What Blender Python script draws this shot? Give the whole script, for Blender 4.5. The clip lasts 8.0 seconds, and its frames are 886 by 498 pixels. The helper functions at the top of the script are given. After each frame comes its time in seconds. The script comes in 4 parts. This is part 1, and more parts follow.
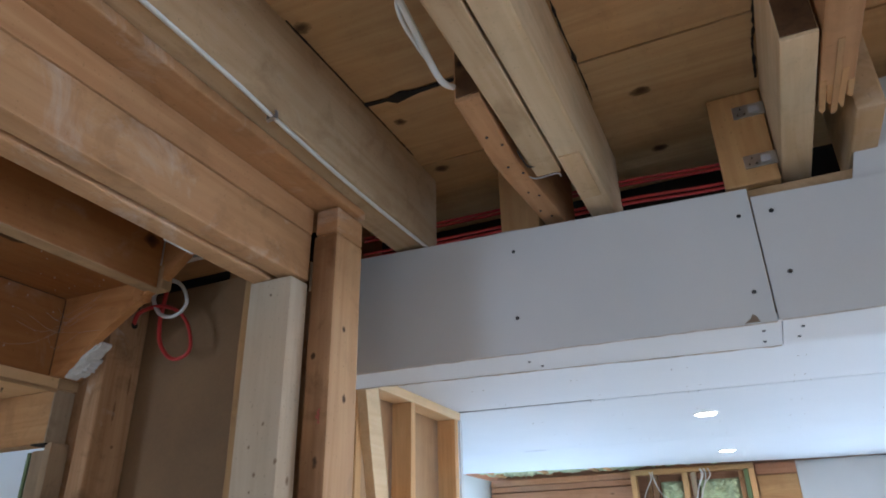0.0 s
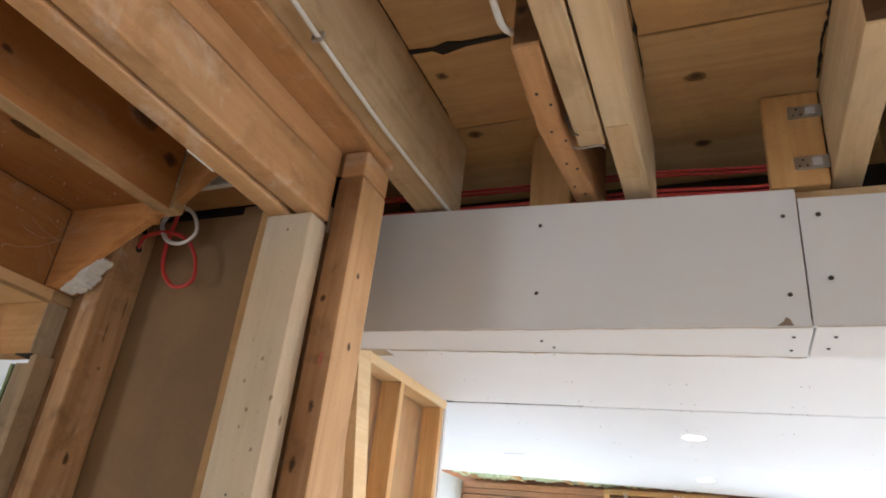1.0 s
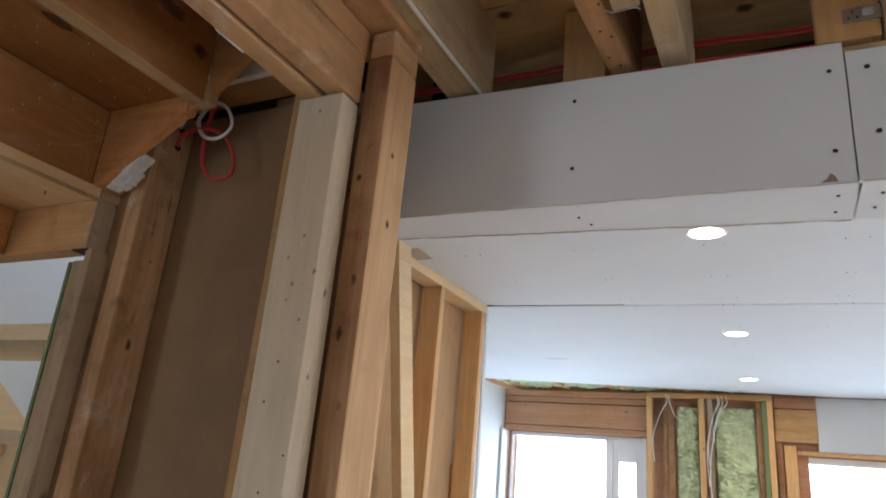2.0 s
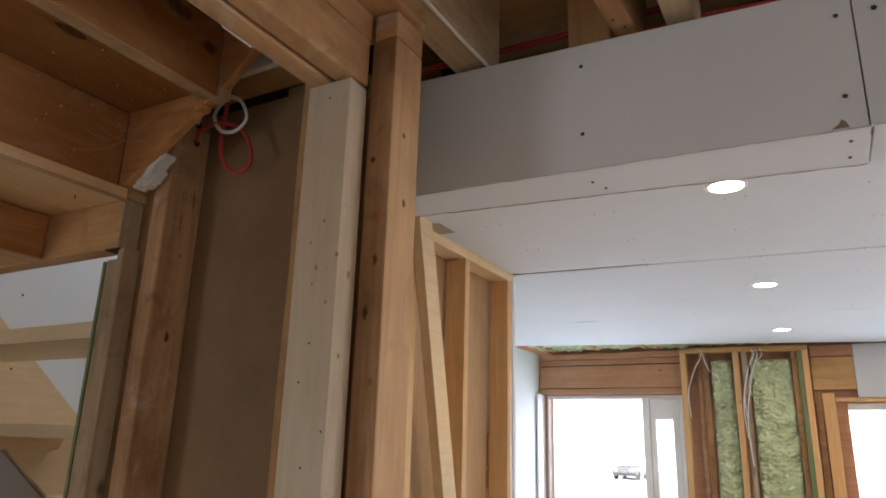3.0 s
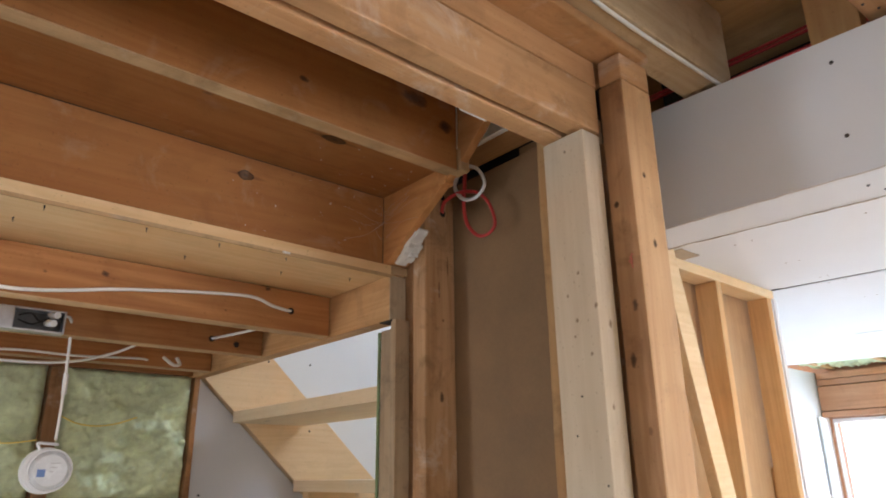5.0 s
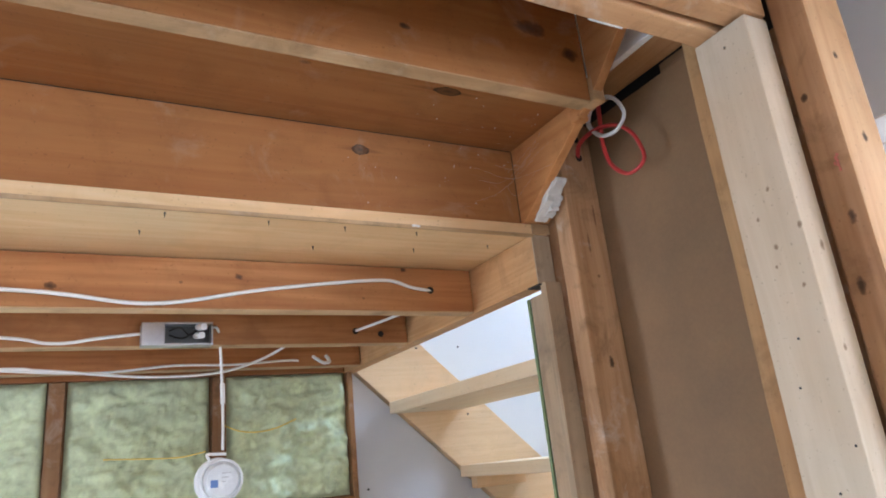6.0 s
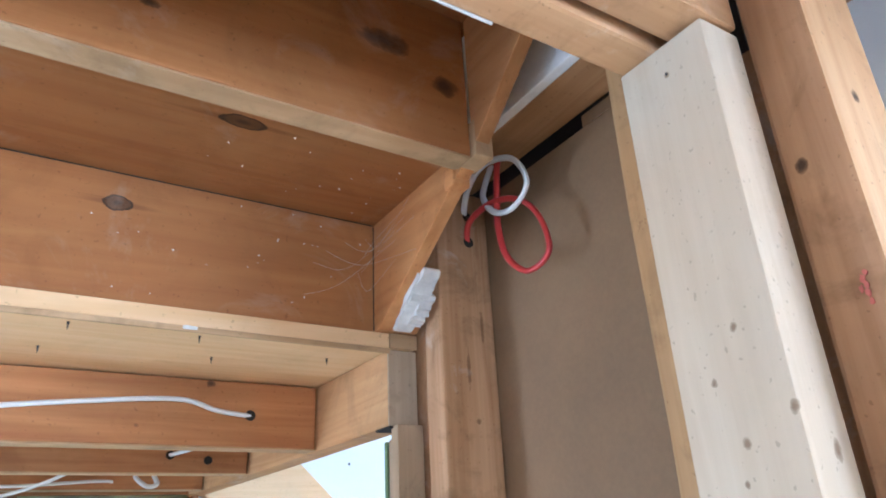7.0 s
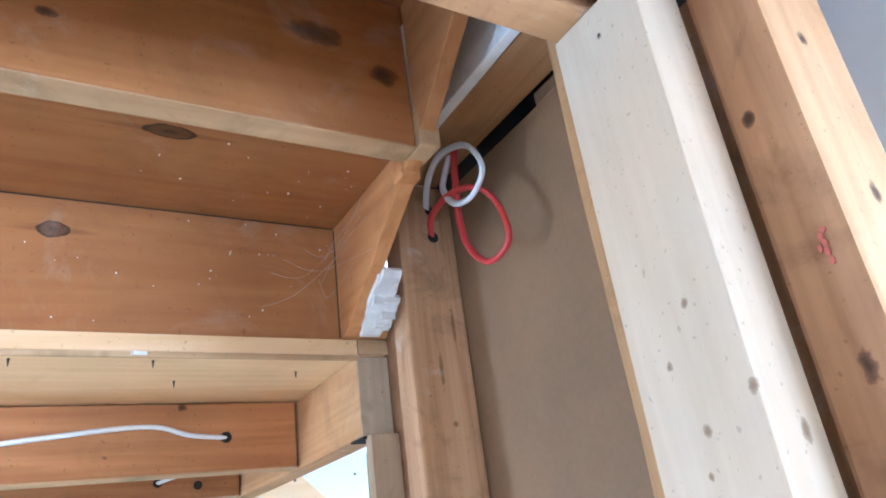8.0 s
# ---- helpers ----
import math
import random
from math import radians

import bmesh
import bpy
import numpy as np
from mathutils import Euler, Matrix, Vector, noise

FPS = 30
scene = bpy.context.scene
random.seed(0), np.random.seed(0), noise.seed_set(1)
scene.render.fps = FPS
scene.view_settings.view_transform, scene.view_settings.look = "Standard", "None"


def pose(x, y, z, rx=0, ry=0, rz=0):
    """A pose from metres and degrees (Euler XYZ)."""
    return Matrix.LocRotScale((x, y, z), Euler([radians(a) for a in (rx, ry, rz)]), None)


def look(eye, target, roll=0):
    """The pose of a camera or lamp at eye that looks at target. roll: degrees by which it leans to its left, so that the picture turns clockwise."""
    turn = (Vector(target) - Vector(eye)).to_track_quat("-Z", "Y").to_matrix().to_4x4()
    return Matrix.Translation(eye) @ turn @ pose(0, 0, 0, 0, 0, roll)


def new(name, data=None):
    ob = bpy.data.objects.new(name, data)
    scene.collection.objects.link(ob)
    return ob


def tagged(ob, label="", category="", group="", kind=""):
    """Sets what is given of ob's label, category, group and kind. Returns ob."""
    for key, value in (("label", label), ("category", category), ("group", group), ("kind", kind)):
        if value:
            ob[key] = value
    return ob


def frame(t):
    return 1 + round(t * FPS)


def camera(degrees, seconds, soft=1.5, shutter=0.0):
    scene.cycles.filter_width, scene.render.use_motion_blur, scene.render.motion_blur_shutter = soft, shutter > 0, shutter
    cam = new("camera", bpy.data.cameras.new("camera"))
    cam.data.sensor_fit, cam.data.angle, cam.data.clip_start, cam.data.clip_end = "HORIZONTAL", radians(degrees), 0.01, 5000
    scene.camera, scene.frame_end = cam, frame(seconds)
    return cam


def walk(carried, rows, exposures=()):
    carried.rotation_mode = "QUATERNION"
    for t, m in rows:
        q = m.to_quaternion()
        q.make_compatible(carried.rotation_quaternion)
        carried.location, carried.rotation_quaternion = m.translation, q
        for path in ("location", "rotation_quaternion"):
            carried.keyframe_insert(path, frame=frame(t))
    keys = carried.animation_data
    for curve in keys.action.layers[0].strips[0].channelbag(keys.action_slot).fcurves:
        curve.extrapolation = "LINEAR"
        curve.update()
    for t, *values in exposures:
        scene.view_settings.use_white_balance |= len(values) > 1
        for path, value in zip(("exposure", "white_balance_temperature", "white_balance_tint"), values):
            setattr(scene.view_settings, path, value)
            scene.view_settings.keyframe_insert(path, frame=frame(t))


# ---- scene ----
cam = camera(66.7, 8.0, soft=1.8, shutter=0.12)
PATH = [
    (0, (0.766, -0.856, 1.649), (0.01, 0.792, 2.493), -1.2),
    (0.5, (0.726, -0.831, 1.631), (0.024, 0.785, 2.577), 5.6),
    (1, (0.695, -0.802, 1.602), (-0.058, 0.847, 2.448), 6.7),
    (1.5, (0.681, -0.781, 1.57), (-0.172, 0.87, 2.308), 4.2),
    (2, (0.695, -0.775, 1.525), (-0.174, 0.913, 2.155), 5.2),
    (2.2, (0.689, -0.763, 1.519), (-0.186, 0.945, 2.08), 3.4),
    (3.3, (0.725, -0.808, 1.522), (-0.234, 0.861, 2.066), 2.0),
    (3.5, (0.722, -0.815, 1.512), (-0.237, 0.854, 2.058), 4.3),
    (4, (0.715, -0.822, 1.517), (-0.291, 0.825, 2.039), 1.7),
    (4.5, (0.706, -0.849, 1.53), (-0.583, 0.56, 2.125), 2.1),
    (5, (0.7, -0.842, 1.546), (-0.736, 0.396, 2.184), -0.7),
    (5.2, (0.667, -0.826, 1.554), (-0.837, 0.325, 2.196), -0.6),
    (6.3, (0.541, -0.711, 1.567), (-1.144, 0.185, 2.166), -7.4),
    (6.5, (0.512, -0.622, 1.616), (-1.153, 0.272, 2.271), -7.5),
    (7, (0.326, -0.407, 1.726), (-1.216, 0.584, 2.525), -2.9),
    (7.5, (0.301, -0.354, 1.723), (-1.278, 0.627, 2.462), -6.2),
    (8, (0.321, -0.336, 1.735), (-1.234, 0.638, 2.532), -7.8),
]
walk(cam, [(t, look(e, g, r)) for t, e, g, r in PATH],
     exposures=[(0.0, 2.15, 5500, 10), (0.5, 2.92, 6600, 14), (1.0, 2.62, 6850, 15), (1.5, 2.4, 6500, 15), (2.0, 2.03, 6300, 13), (3.5, 1.74, 7150, 18), (4.0, 1.74, 7200, 18), (4.5, 2.32, 6950, 17),
                (5.2, 2.83, 6500, 16), (6.3, 3.47, 5400, 13), (6.5, 3.55, 5250, 12), (7.0, 3.87, 4950, 9), (8.0, 4.1, 4750, 8)])


# ---- light ----
world = bpy.data.worlds.new("sky")
scene.world = world
world.use_nodes = True
wn = world.node_tree
sky = wn.nodes.new("ShaderNodeTexSky")
sky.sky_type, sky.sun_disc = "NISHITA", False
sky.sun_elevation, sky.sun_rotation = radians(31), radians(166)
sky.dust_density = 2.0
wn.links.new(sky.outputs[0], wn.nodes["Background"].inputs[0])
wn.nodes["Background"].inputs[1].default_value = 0.15

sun = new("sun", bpy.data.lights.new("sun", "SUN"))
sun.data.energy, sun.data.angle, sun.data.color = 5.0, radians(0.6), (1.0, 0.95, 0.88)
sun.matrix_world = look((2.0, -8.0, 5.0), (0.0, 0.0, 0.0))


def window_or_fill_lamp(x, y, z, tx, ty, tz, w, h, watts, colour=(0.80, 0.90, 1.0)):
    """An area lamp for daylight at an opening, a seen window or an added one."""
    lamp = new("window_or_fill_daylight", bpy.data.lights.new("window_or_fill_daylight", "AREA"))
    lamp.data.shape, lamp.data.size, lamp.data.size_y = "RECTANGLE", w, h
    lamp.data.energy, lamp.data.color = watts, colour
    lamp.matrix_world = look((x, y, z), (tx, ty, tz))
    return lamp


window_or_fill_lamp(-0.86, 4.93, 1.0, -0.86, 0.0, 0.9, 1.1, 1.8, 6.2, (0.62, 0.82, 1.0))
window_or_fill_lamp(1.55, 4.93, 1.05, 1.2, 0.0, 0.9, 1.3, 1.5, 6.2, (0.62, 0.82, 1.0))
# both east lamps are added fill at unseen openings
window_or_fill_lamp(3.12, 1.3, 1.25, 0.0, 1.4, 1.3, 1.1, 1.4, 6.0)
window_or_fill_lamp(3.12, -1.6, 1.3, 0.0, -1.2, 1.2, 1.45, 1.35, 2.4)
# lamp added at an unseen west opening that is only assumed
window_or_fill_lamp(-1.585, -2.4, 0.95, 0.0, -1.5, 1.2, 0.8, 1.5, 5.2)
window_or_fill_lamp(-1.05, 1.94, 3.3, -1.05, 0.6, 2.0, 0.8, 0.8, 7.5, (0.58, 0.78, 1.0))


# ---- materials ----
def material(name):
    m = bpy.data.materials.new(name)
    m.use_nodes = True
    nt = m.node_tree
    return m, nt, nt.nodes["Principled BSDF"]


def node(nt, kind, **values):
    n = nt.nodes.new(kind)
    for k, v in values.items():
        n.inputs[int(k[1:]) if k[0] == "i" and k[1:].isdigit() else k].default_value = v
    return n


def placed(nt, spin=37.0):
    """Position in the world, shifted by a random step for each object."""
    pos = nt.nodes.new("ShaderNodeNewGeometry")
    info = nt.nodes.new("ShaderNodeObjectInfo")
    step = nt.nodes.new("ShaderNodeMath")
    step.operation = "MULTIPLY"
    step.inputs[1].default_value = spin
    nt.links.new(info.outputs["Random"], step.inputs[0])
    add = nt.nodes.new("ShaderNodeVectorMath")
    add.operation = "ADD"
    nt.links.new(pos.outputs["Position"], add.inputs[0])
    nt.links.new(step.outputs[0], add.inputs[1])
    return pos.outputs["Position"], add.outputs[0], info.outputs["Random"]


def stretched(nt, vec, scale):
    mp = nt.nodes.new("ShaderNodeMapping")
    mp.inputs["Scale"].default_value = scale
    nt.links.new(vec, mp.inputs["Vector"])
    return mp.outputs[0]


def noise_tex(nt, vec, scale, detail=4.0, rough=0.55, distort=0.0):
    n = nt.nodes.new("ShaderNodeTexNoise")
    n.inputs["Scale"].default_value = scale
    n.inputs["Detail"].default_value = detail
    n.inputs["Roughness"].default_value = rough
    n.inputs["Distortion"].default_value = distort
    nt.links.new(vec, n.inputs["Vector"])
    return n.outputs["Fac"]


def math_node(nt, op, a, b=0.0, clamp=False):
    n = nt.nodes.new("ShaderNodeMath")
    n.operation, n.use_clamp = op, clamp
    for i, v in enumerate((a, b)):
        if isinstance(v, (int, float)):
            n.inputs[i].default_value = v
        else:
            nt.links.new(v, n.inputs[i])
    return n.outputs[0]


def ramp(nt, fac, stops):
    r = nt.nodes.new("ShaderNodeValToRGB")
    while len(r.color_ramp.elements) < len(stops):
        r.color_ramp.elements.new(0.5)
    for e, (p, c) in zip(r.color_ramp.elements, stops):
        e.position, e.color = p, (*c, 1.0)
    nt.links.new(fac, r.inputs[0])
    return r.outputs[0]


def mix(nt, fac, a, b, blend="MIX"):
    n = nt.nodes.new("ShaderNodeMix")
    n.data_type, n.blend_type = "RGBA", blend
    for i, v in ((0, fac), (6, a), (7, b)):
        if isinstance(v, (int, float)):
            n.inputs[i].default_value = v
        elif isinstance(v, tuple):
            n.inputs[i].default_value = (*v, 1.0)
        else:
            nt.links.new(v, n.inputs[i])
    return n.outputs[2]


def bump(nt, bsdf, height, strength, distance=0.004):
    b = nt.nodes.new("ShaderNodeBump")
    b.inputs["Strength"].default_value, b.inputs["Distance"].default_value = strength, distance
    nt.links.new(height, b.inputs["Height"])
    nt.links.new(b.outputs[0], bsdf.inputs["Normal"])


def times(c, k):
    return tuple(min(1.0, v * k) for v in c)


def wood(name, light, dark, axis, knots=(), rough=0.62, smear=0.0, smear_colour=(0.72, 0.68, 0.62), dirt=0.35, auto=1.0, ring_knots=False):
    """Sawn softwood with its grain along one axis; knots: centres and radii."""
    m, nt, bsdf = material(name)
    pos, vec, rnd = placed(nt)
    along = {"x": 0, "y": 1, "z": 2}[axis]
    wide = [9.0, 9.0, 9.0]
    wide[along] = 0.7
    fine = [70.0, 70.0, 70.0]
    fine[along] = 2.2
    kn = [5.0, 5.0, 5.0]
    kn[along] = 2.4
    warp = noise_tex(nt, stretched(nt, vec, tuple(wide)), 1.6, 3.0, 0.5, 0.7)
    fibre = noise_tex(nt, stretched(nt, vec, tuple(fine)), 1.0, 5.0, 0.65)
    blotch = noise_tex(nt, vec, 3.2, 3.0)
    rings = math_node(nt, "FRACT", math_node(nt, "MULTIPLY", warp, 6.0))
    rings = math_node(nt, "ABSOLUTE", math_node(nt, "SUBTRACT", math_node(nt, "MULTIPLY", rings, 2.0), 1.0))
    mid = [26.0, 26.0, 26.0]
    mid[along] = 1.1
    streak = noise_tex(nt, stretched(nt, vec, tuple(mid)), 1.0, 4.0, 0.6, 0.4)
    tone = math_node(nt, "ADD", math_node(nt, "ADD", math_node(nt, "MULTIPLY", rings, 0.16), math_node(nt, "MULTIPLY", streak, 0.45)), math_node(nt, "MULTIPLY", fibre, 0.42))
    base = ramp(nt, tone, [(0.3, dark), (0.5, tuple(0.5 * (a + b) for a, b in zip(light, dark))), (0.7, light)])
    base = mix(nt, math_node(nt, "MULTIPLY", math_node(nt, "SUBTRACT", blotch, 0.42, True), 2.2 * dirt, True), base, times(dark, 0.6), "MIX")
    base = mix(nt, 1.0, base, mix(nt, rnd, (0.86, 0.86, 0.88), (1.08, 1.04, 1.0)), "MULTIPLY")
    specks = ramp(nt, noise_tex(nt, vec, 190.0, 2.0, 0.5), [(0.27, (1, 1, 1)), (0.33, (0, 0, 0))])
    base = mix(nt, math_node(nt, "MULTIPLY", specks, 0.4), base, times(dark, 0.4))
    hue = noise_tex(nt, vec, 2.1, 3.0, 0.5, 0.4)
    base = mix(nt, 1.0, base, ramp(nt, hue, [(0.36, (1.04, 0.96, 0.88)), (0.64, (0.99, 1.02, 1.04))]), "MULTIPLY")
    scuff = noise_tex(nt, stretched(nt, vec, tuple(0.35 * v for v in mid)), 1.0, 6.0, 0.7, 0.8)
    base = mix(nt, math_node(nt, "MULTIPLY", ramp(nt, scuff, [(0.55, (0, 0, 0)), (0.72, (1, 1, 1))]), 0.45 * dirt, True), base, times(light, 1.22))
    stain = noise_tex(nt, vec, 11.0, 5.0, 0.65, 0.6)
    base = mix(nt, math_node(nt, "MULTIPLY", ramp(nt, stain, [(0.51, (0, 0, 0)), (0.68, (1, 1, 1))]), 0.75 * dirt, True), base, times(dark, 0.55))
    # small knots at random
    vo = nt.nodes.new("ShaderNodeTexVoronoi")
    vo.inputs["Scale"].default_value = 1.0
    nt.links.new(stretched(nt, vec, tuple(kn)), vo.inputs["Vector"])
    kmask = ramp(nt, vo.outputs["Distance"], [(0.02 * auto + 0.001, (1, 1, 1)), (0.055 * auto + 0.002, (0, 0, 0))])
    base = mix(nt, kmask, base, times(dark, 0.33))
    for (kx, ky, kz, r, s) in knots:
        d = nt.nodes.new("ShaderNodeVectorMath")
        d.operation = "SUBTRACT"
        nt.links.new(pos, d.inputs[0])
        d.inputs[1].default_value = (kx, ky, kz)
        sc = [1.0 / r] * 3
        sc[along] = 1.0 / (r * s)
        ln = nt.nodes.new("ShaderNodeVectorMath")
        ln.operation = "LENGTH"
        nt.links.new(stretched(nt, d.outputs[0], tuple(sc)), ln.inputs[0])
        wob = math_node(nt, "ADD", ln.outputs["Value"], math_node(nt, "MULTIPLY", math_node(nt, "SUBTRACT", noise_tex(nt, pos, 0.55 / r, 4.0, 0.65), 0.5), 0.75 if ring_knots and 0.0095 < r < 0.0125 else 1.5))
        if ring_knots and 0.0095 < r < 0.0125:
            shape = [(0.15, (0.95, 0.95, 0.95)), (0.4, (0.68, 0.68, 0.68)), (0.76, (0.72, 0.72, 0.72)), (0.86, (0.98, 0.98, 0.98)), (0.97, (0.96, 0.96, 0.96)), (1.1, (0.0, 0.0, 0.0))]
        elif r < 0.0048:
            shape = [(0.3, (0.7, 0.7, 0.7)), (0.7, (0.42, 0.42, 0.42)), (1.2, (0.0, 0.0, 0.0))]
        else:
            shape = [(0.3, (0.92, 0.92, 0.92)), (0.7, (0.6, 0.6, 0.6)), (1.2, (0.0, 0.0, 0.0))]
        base = mix(nt, ramp(nt, wob, [(0.9, (0.4, 0.4, 0.4)), (2.6, (0, 0, 0))]), base, times(dark, 0.7))
        if ring_knots and 0.0095 < r < 0.0125:
            tc = [1.0 / (r * 0.55)] * 3
            tc[along] = 1.0 / (r * s * 3.4)
            tl = nt.nodes.new("ShaderNodeVectorMath")
            tl.operation = "LENGTH"
            nt.links.new(stretched(nt, d.outputs[0], tuple(tc)), tl.inputs[0])
            tw = math_node(nt, "ADD", tl.outputs["Value"], math_node(nt, "MULTIPLY", math_node(nt, "SUBTRACT", fibre, 0.5), 2.2))
            base = mix(nt, ramp(nt, tw, [(0.5, (0.55, 0.55, 0.55)), (1.2, (0.0, 0.0, 0.0))]), base, times(dark, 0.5))
        base = mix(nt, ramp(nt, wob, shape), base, (0.17, 0.085, 0.038) if r < 0.0048 else (0.05, 0.024, 0.011))
    if smear:
        sm = noise_tex(nt, stretched(nt, vec, (5.0, 5.0, 5.0)), 1.3, 6.0, 0.7, 1.0)
        base = mix(nt, math_node(nt, "MULTIPLY", ramp(nt, sm, [(0.56, (0, 0, 0)), (0.68, (1, 1, 1))]), smear), base, smear_colour)
    bsdf.inputs["Specular IOR Level"].default_value = 0.22
    nt.links.new(base, bsdf.inputs["Base Color"])
    nt.links.new(math_node(nt, "ADD", math_node(nt, "MULTIPLY", fibre, 0.2), rough - 0.1), bsdf.inputs["Roughness"])
    bump(nt, bsdf, math_node(nt, "ADD", fibre, math_node(nt, "MULTIPLY", rings, 0.3)), 0.35, 0.002)
    return m


def plain(name, colour, rough=0.6, metal=0.0, vary=0.12, scale=6.0, grit=0.15, grit_scale=160.0):
    """A surface with faint stains at one scale and grit at another."""
    m, nt, bsdf = material(name)
    pos, vec, rnd = placed(nt)
    n1 = noise_tex(nt, vec, scale, 5.0, 0.6)
    n2 = noise_tex(nt, vec, grit_scale, 3.0, 0.6)
    base = ramp(nt, math_node(nt, "ADD", math_node(nt, "MULTIPLY", n1, 0.75), math_node(nt, "MULTIPLY", n2, 0.25)),
                [(0.3, times(colour, 1.0 - vary)), (0.7, times(colour, 1.0 + vary * 0.6))])
    nt.links.new(base, bsdf.inputs["Base Color"])
    bsdf.inputs["Metallic"].default_value = metal
    nt.links.new(math_node(nt, "ADD", math_node(nt, "MULTIPLY", n1, 0.25), rough - 0.12), bsdf.inputs["Roughness"])
    bump(nt, bsdf, n2, grit, 0.001)
    return m


def glow(name, colour, strength):
    m, nt, bsdf = material(name)
    bsdf.inputs["Base Color"].default_value = (*colour, 1)
    bsdf.inputs["Emission Color"].default_value = (*colour, 1)
    bsdf.inputs["Emission Strength"].default_value = strength
    return m


OLD_L, OLD_D = (0.405, 0.182, 0.060), (0.315, 0.126, 0.038)
m_riser = wood("old_stair_wood_y", OLD_L, OLD_D, "y", rough=0.58, ring_knots=True, dirt=0.35, smear=0.09, auto=0.6, knots=[
    (-0.457, -0.35, 2.106, 0.0098, 1.7), (-0.289, -0.256, 2.146, 0.0122, 2.1), (-0.205, -0.052, 2.208, 0.013, 1.4),
    (-0.205, -0.13, 2.245, 0.016, 2.0), (-0.205, -0.37, 2.19, 0.006, 1.6)])
m_closer = wood("old_stair_wood_x", (0.56, 0.29, 0.115), (0.40, 0.17, 0.056), "x", dirt=0.4, smear=0.08)
m_rim = wood("landing_rim_wood", (0.60, 0.375, 0.185), (0.42, 0.22, 0.085), "x", dirt=0.5, smear=0.25)
m_landing_joist = wood("landing_joist_wood", (0.47, 0.225, 0.085), (0.27, 0.105, 0.035), "y", auto=0.3, knots=[(-0.7, -0.516, 1.931, 0.007, 1.2), (-0.7, -0.826, 1.905, 0.008, 1.3), (-0.7, -0.62, 1.918, 0.003, 1.2), (-0.7, -0.265, 1.894, 0.003, 1.2), (-0.7, -0.169, 1.959, 0.006, 1.3)])
m_landing_ply = wood("landing_plywood", (0.86, 0.62, 0.35), (0.74, 0.47, 0.22), "y", dirt=0.2, auto=0.5)
m_header = wood("header_wood", (0.62, 0.37, 0.185), (0.47, 0.245, 0.105), "y", smear=0.28, dirt=0.8)
m_joist = wood("joist_wood", (0.70, 0.525, 0.325), (0.54, 0.365, 0.19), "y", dirt=0.7, smear=0.12)
m_joist_pale = wood("pale_joist_wood", (0.66, 0.54, 0.37), (0.52, 0.38, 0.22), "y", dirt=0.3)
m_joist_orange = wood("orange_joist_wood", (0.58, 0.34, 0.17), (0.42, 0.21, 0.09), "y", dirt=0.4)
m_block = wood("blocking_wood", (0.62, 0.42, 0.2), (0.48, 0.28, 0.12), "z", dirt=0.2)
m_jack = wood("fresh_pale_stud_wood", (0.645, 0.545, 0.405), (0.535, 0.43, 0.30), "z", dirt=0.15, auto=0.2, knots=[
    (0.047, 0.0, 2.07, 0.0026, 1.3), (0.046, 0.0, 1.776, 0.0034, 1.3), (0.055, 0.0, 1.852, 0.003, 1.3), (0.031, 0.0, 1.818, 0.0027, 1.3),
    (0.04, 0.0, 1.751, 0.0025, 1.2), (0.069, 0.0, 1.72, 0.003, 1.2), (0.084, 0.0, 1.793, 0.0036, 1.4), (0.087, 0.03, 1.768, 0.0045, 2.0), (0.087, 0.018, 1.64, 0.0036, 1.6)])
m_post = wood("post_wood", (0.60, 0.365, 0.195), (0.31, 0.155, 0.068), "z", dirt=1.0, auto=0.4, knots=[
    (0.139, 0.065, 2.09, 0.004, 1.5), (0.104, 0.0525, 1.968, 0.005, 1.4), (0.12, 0.0525, 1.795, 0.005, 2.0), (0.107, 0.0525, 1.71, 0.006, 2.2), (0.124, 0.0525, 1.604, 0.0045, 1.5),
    (0.139, 0.104, 1.96, 0.005, 1.5), (0.139, 0.08, 1.72, 0.0055, 1.6), (0.139, 0.06, 1.638, 0.004, 1.4)])
m_stud = wood("stud_wood", (0.74, 0.49, 0.25), (0.58, 0.345, 0.15), "z", dirt=0.15)
m_trimmer = wood("splintered_stud_wood", (0.62, 0.40, 0.19), (0.40, 0.22, 0.09), "z", dirt=0.8)
m_post_side = wood("sawn_post_wood", (0.67, 0.445, 0.245), (0.50, 0.29, 0.135), "z", dirt=0.45, auto=0.9, knots=[(0.139, 0.1, 1.90, 0.006, 1.6), (0.139, 0.09, 2.02, 0.005, 1.5)])
m_stud_brown = wood("brown_stud_wood", (0.45, 0.27, 0.14), (0.28, 0.14, 0.06), "z", dirt=0.95, smear=0.2)
m_aged = wood("aged_stud_wood", (0.60, 0.40, 0.235), (0.35, 0.19, 0.085), "z", dirt=0.9, smear=0.3, knots=[(-0.384, 0.09, 1.864, 0.004, 1.3), (-0.384, 0.085, 1.70, 0.007, 1.6), (-0.384, 0.08, 1.93, 0.003, 9.0), (-0.384, 0.105, 1.99, 0.003, 8.0)])
m_stud_grey = wood("weathered_stud_wood", (0.50, 0.39, 0.265), (0.32, 0.235, 0.15), "z", dirt=0.9)
m_plate_x = wood("plate_wood_x", (0.62, 0.41, 0.2), (0.46, 0.27, 0.12), "x", dirt=0.3)
m_plate_brown = wood("aged_plate_wood", (0.46, 0.27, 0.13), (0.3, 0.15, 0.06), "x", dirt=0.4)
m_raw = wood("raw_sawn_edge_wood", (0.58, 0.40, 0.22), (0.42, 0.265, 0.13), "y", dirt=0.8, smear=0.15)
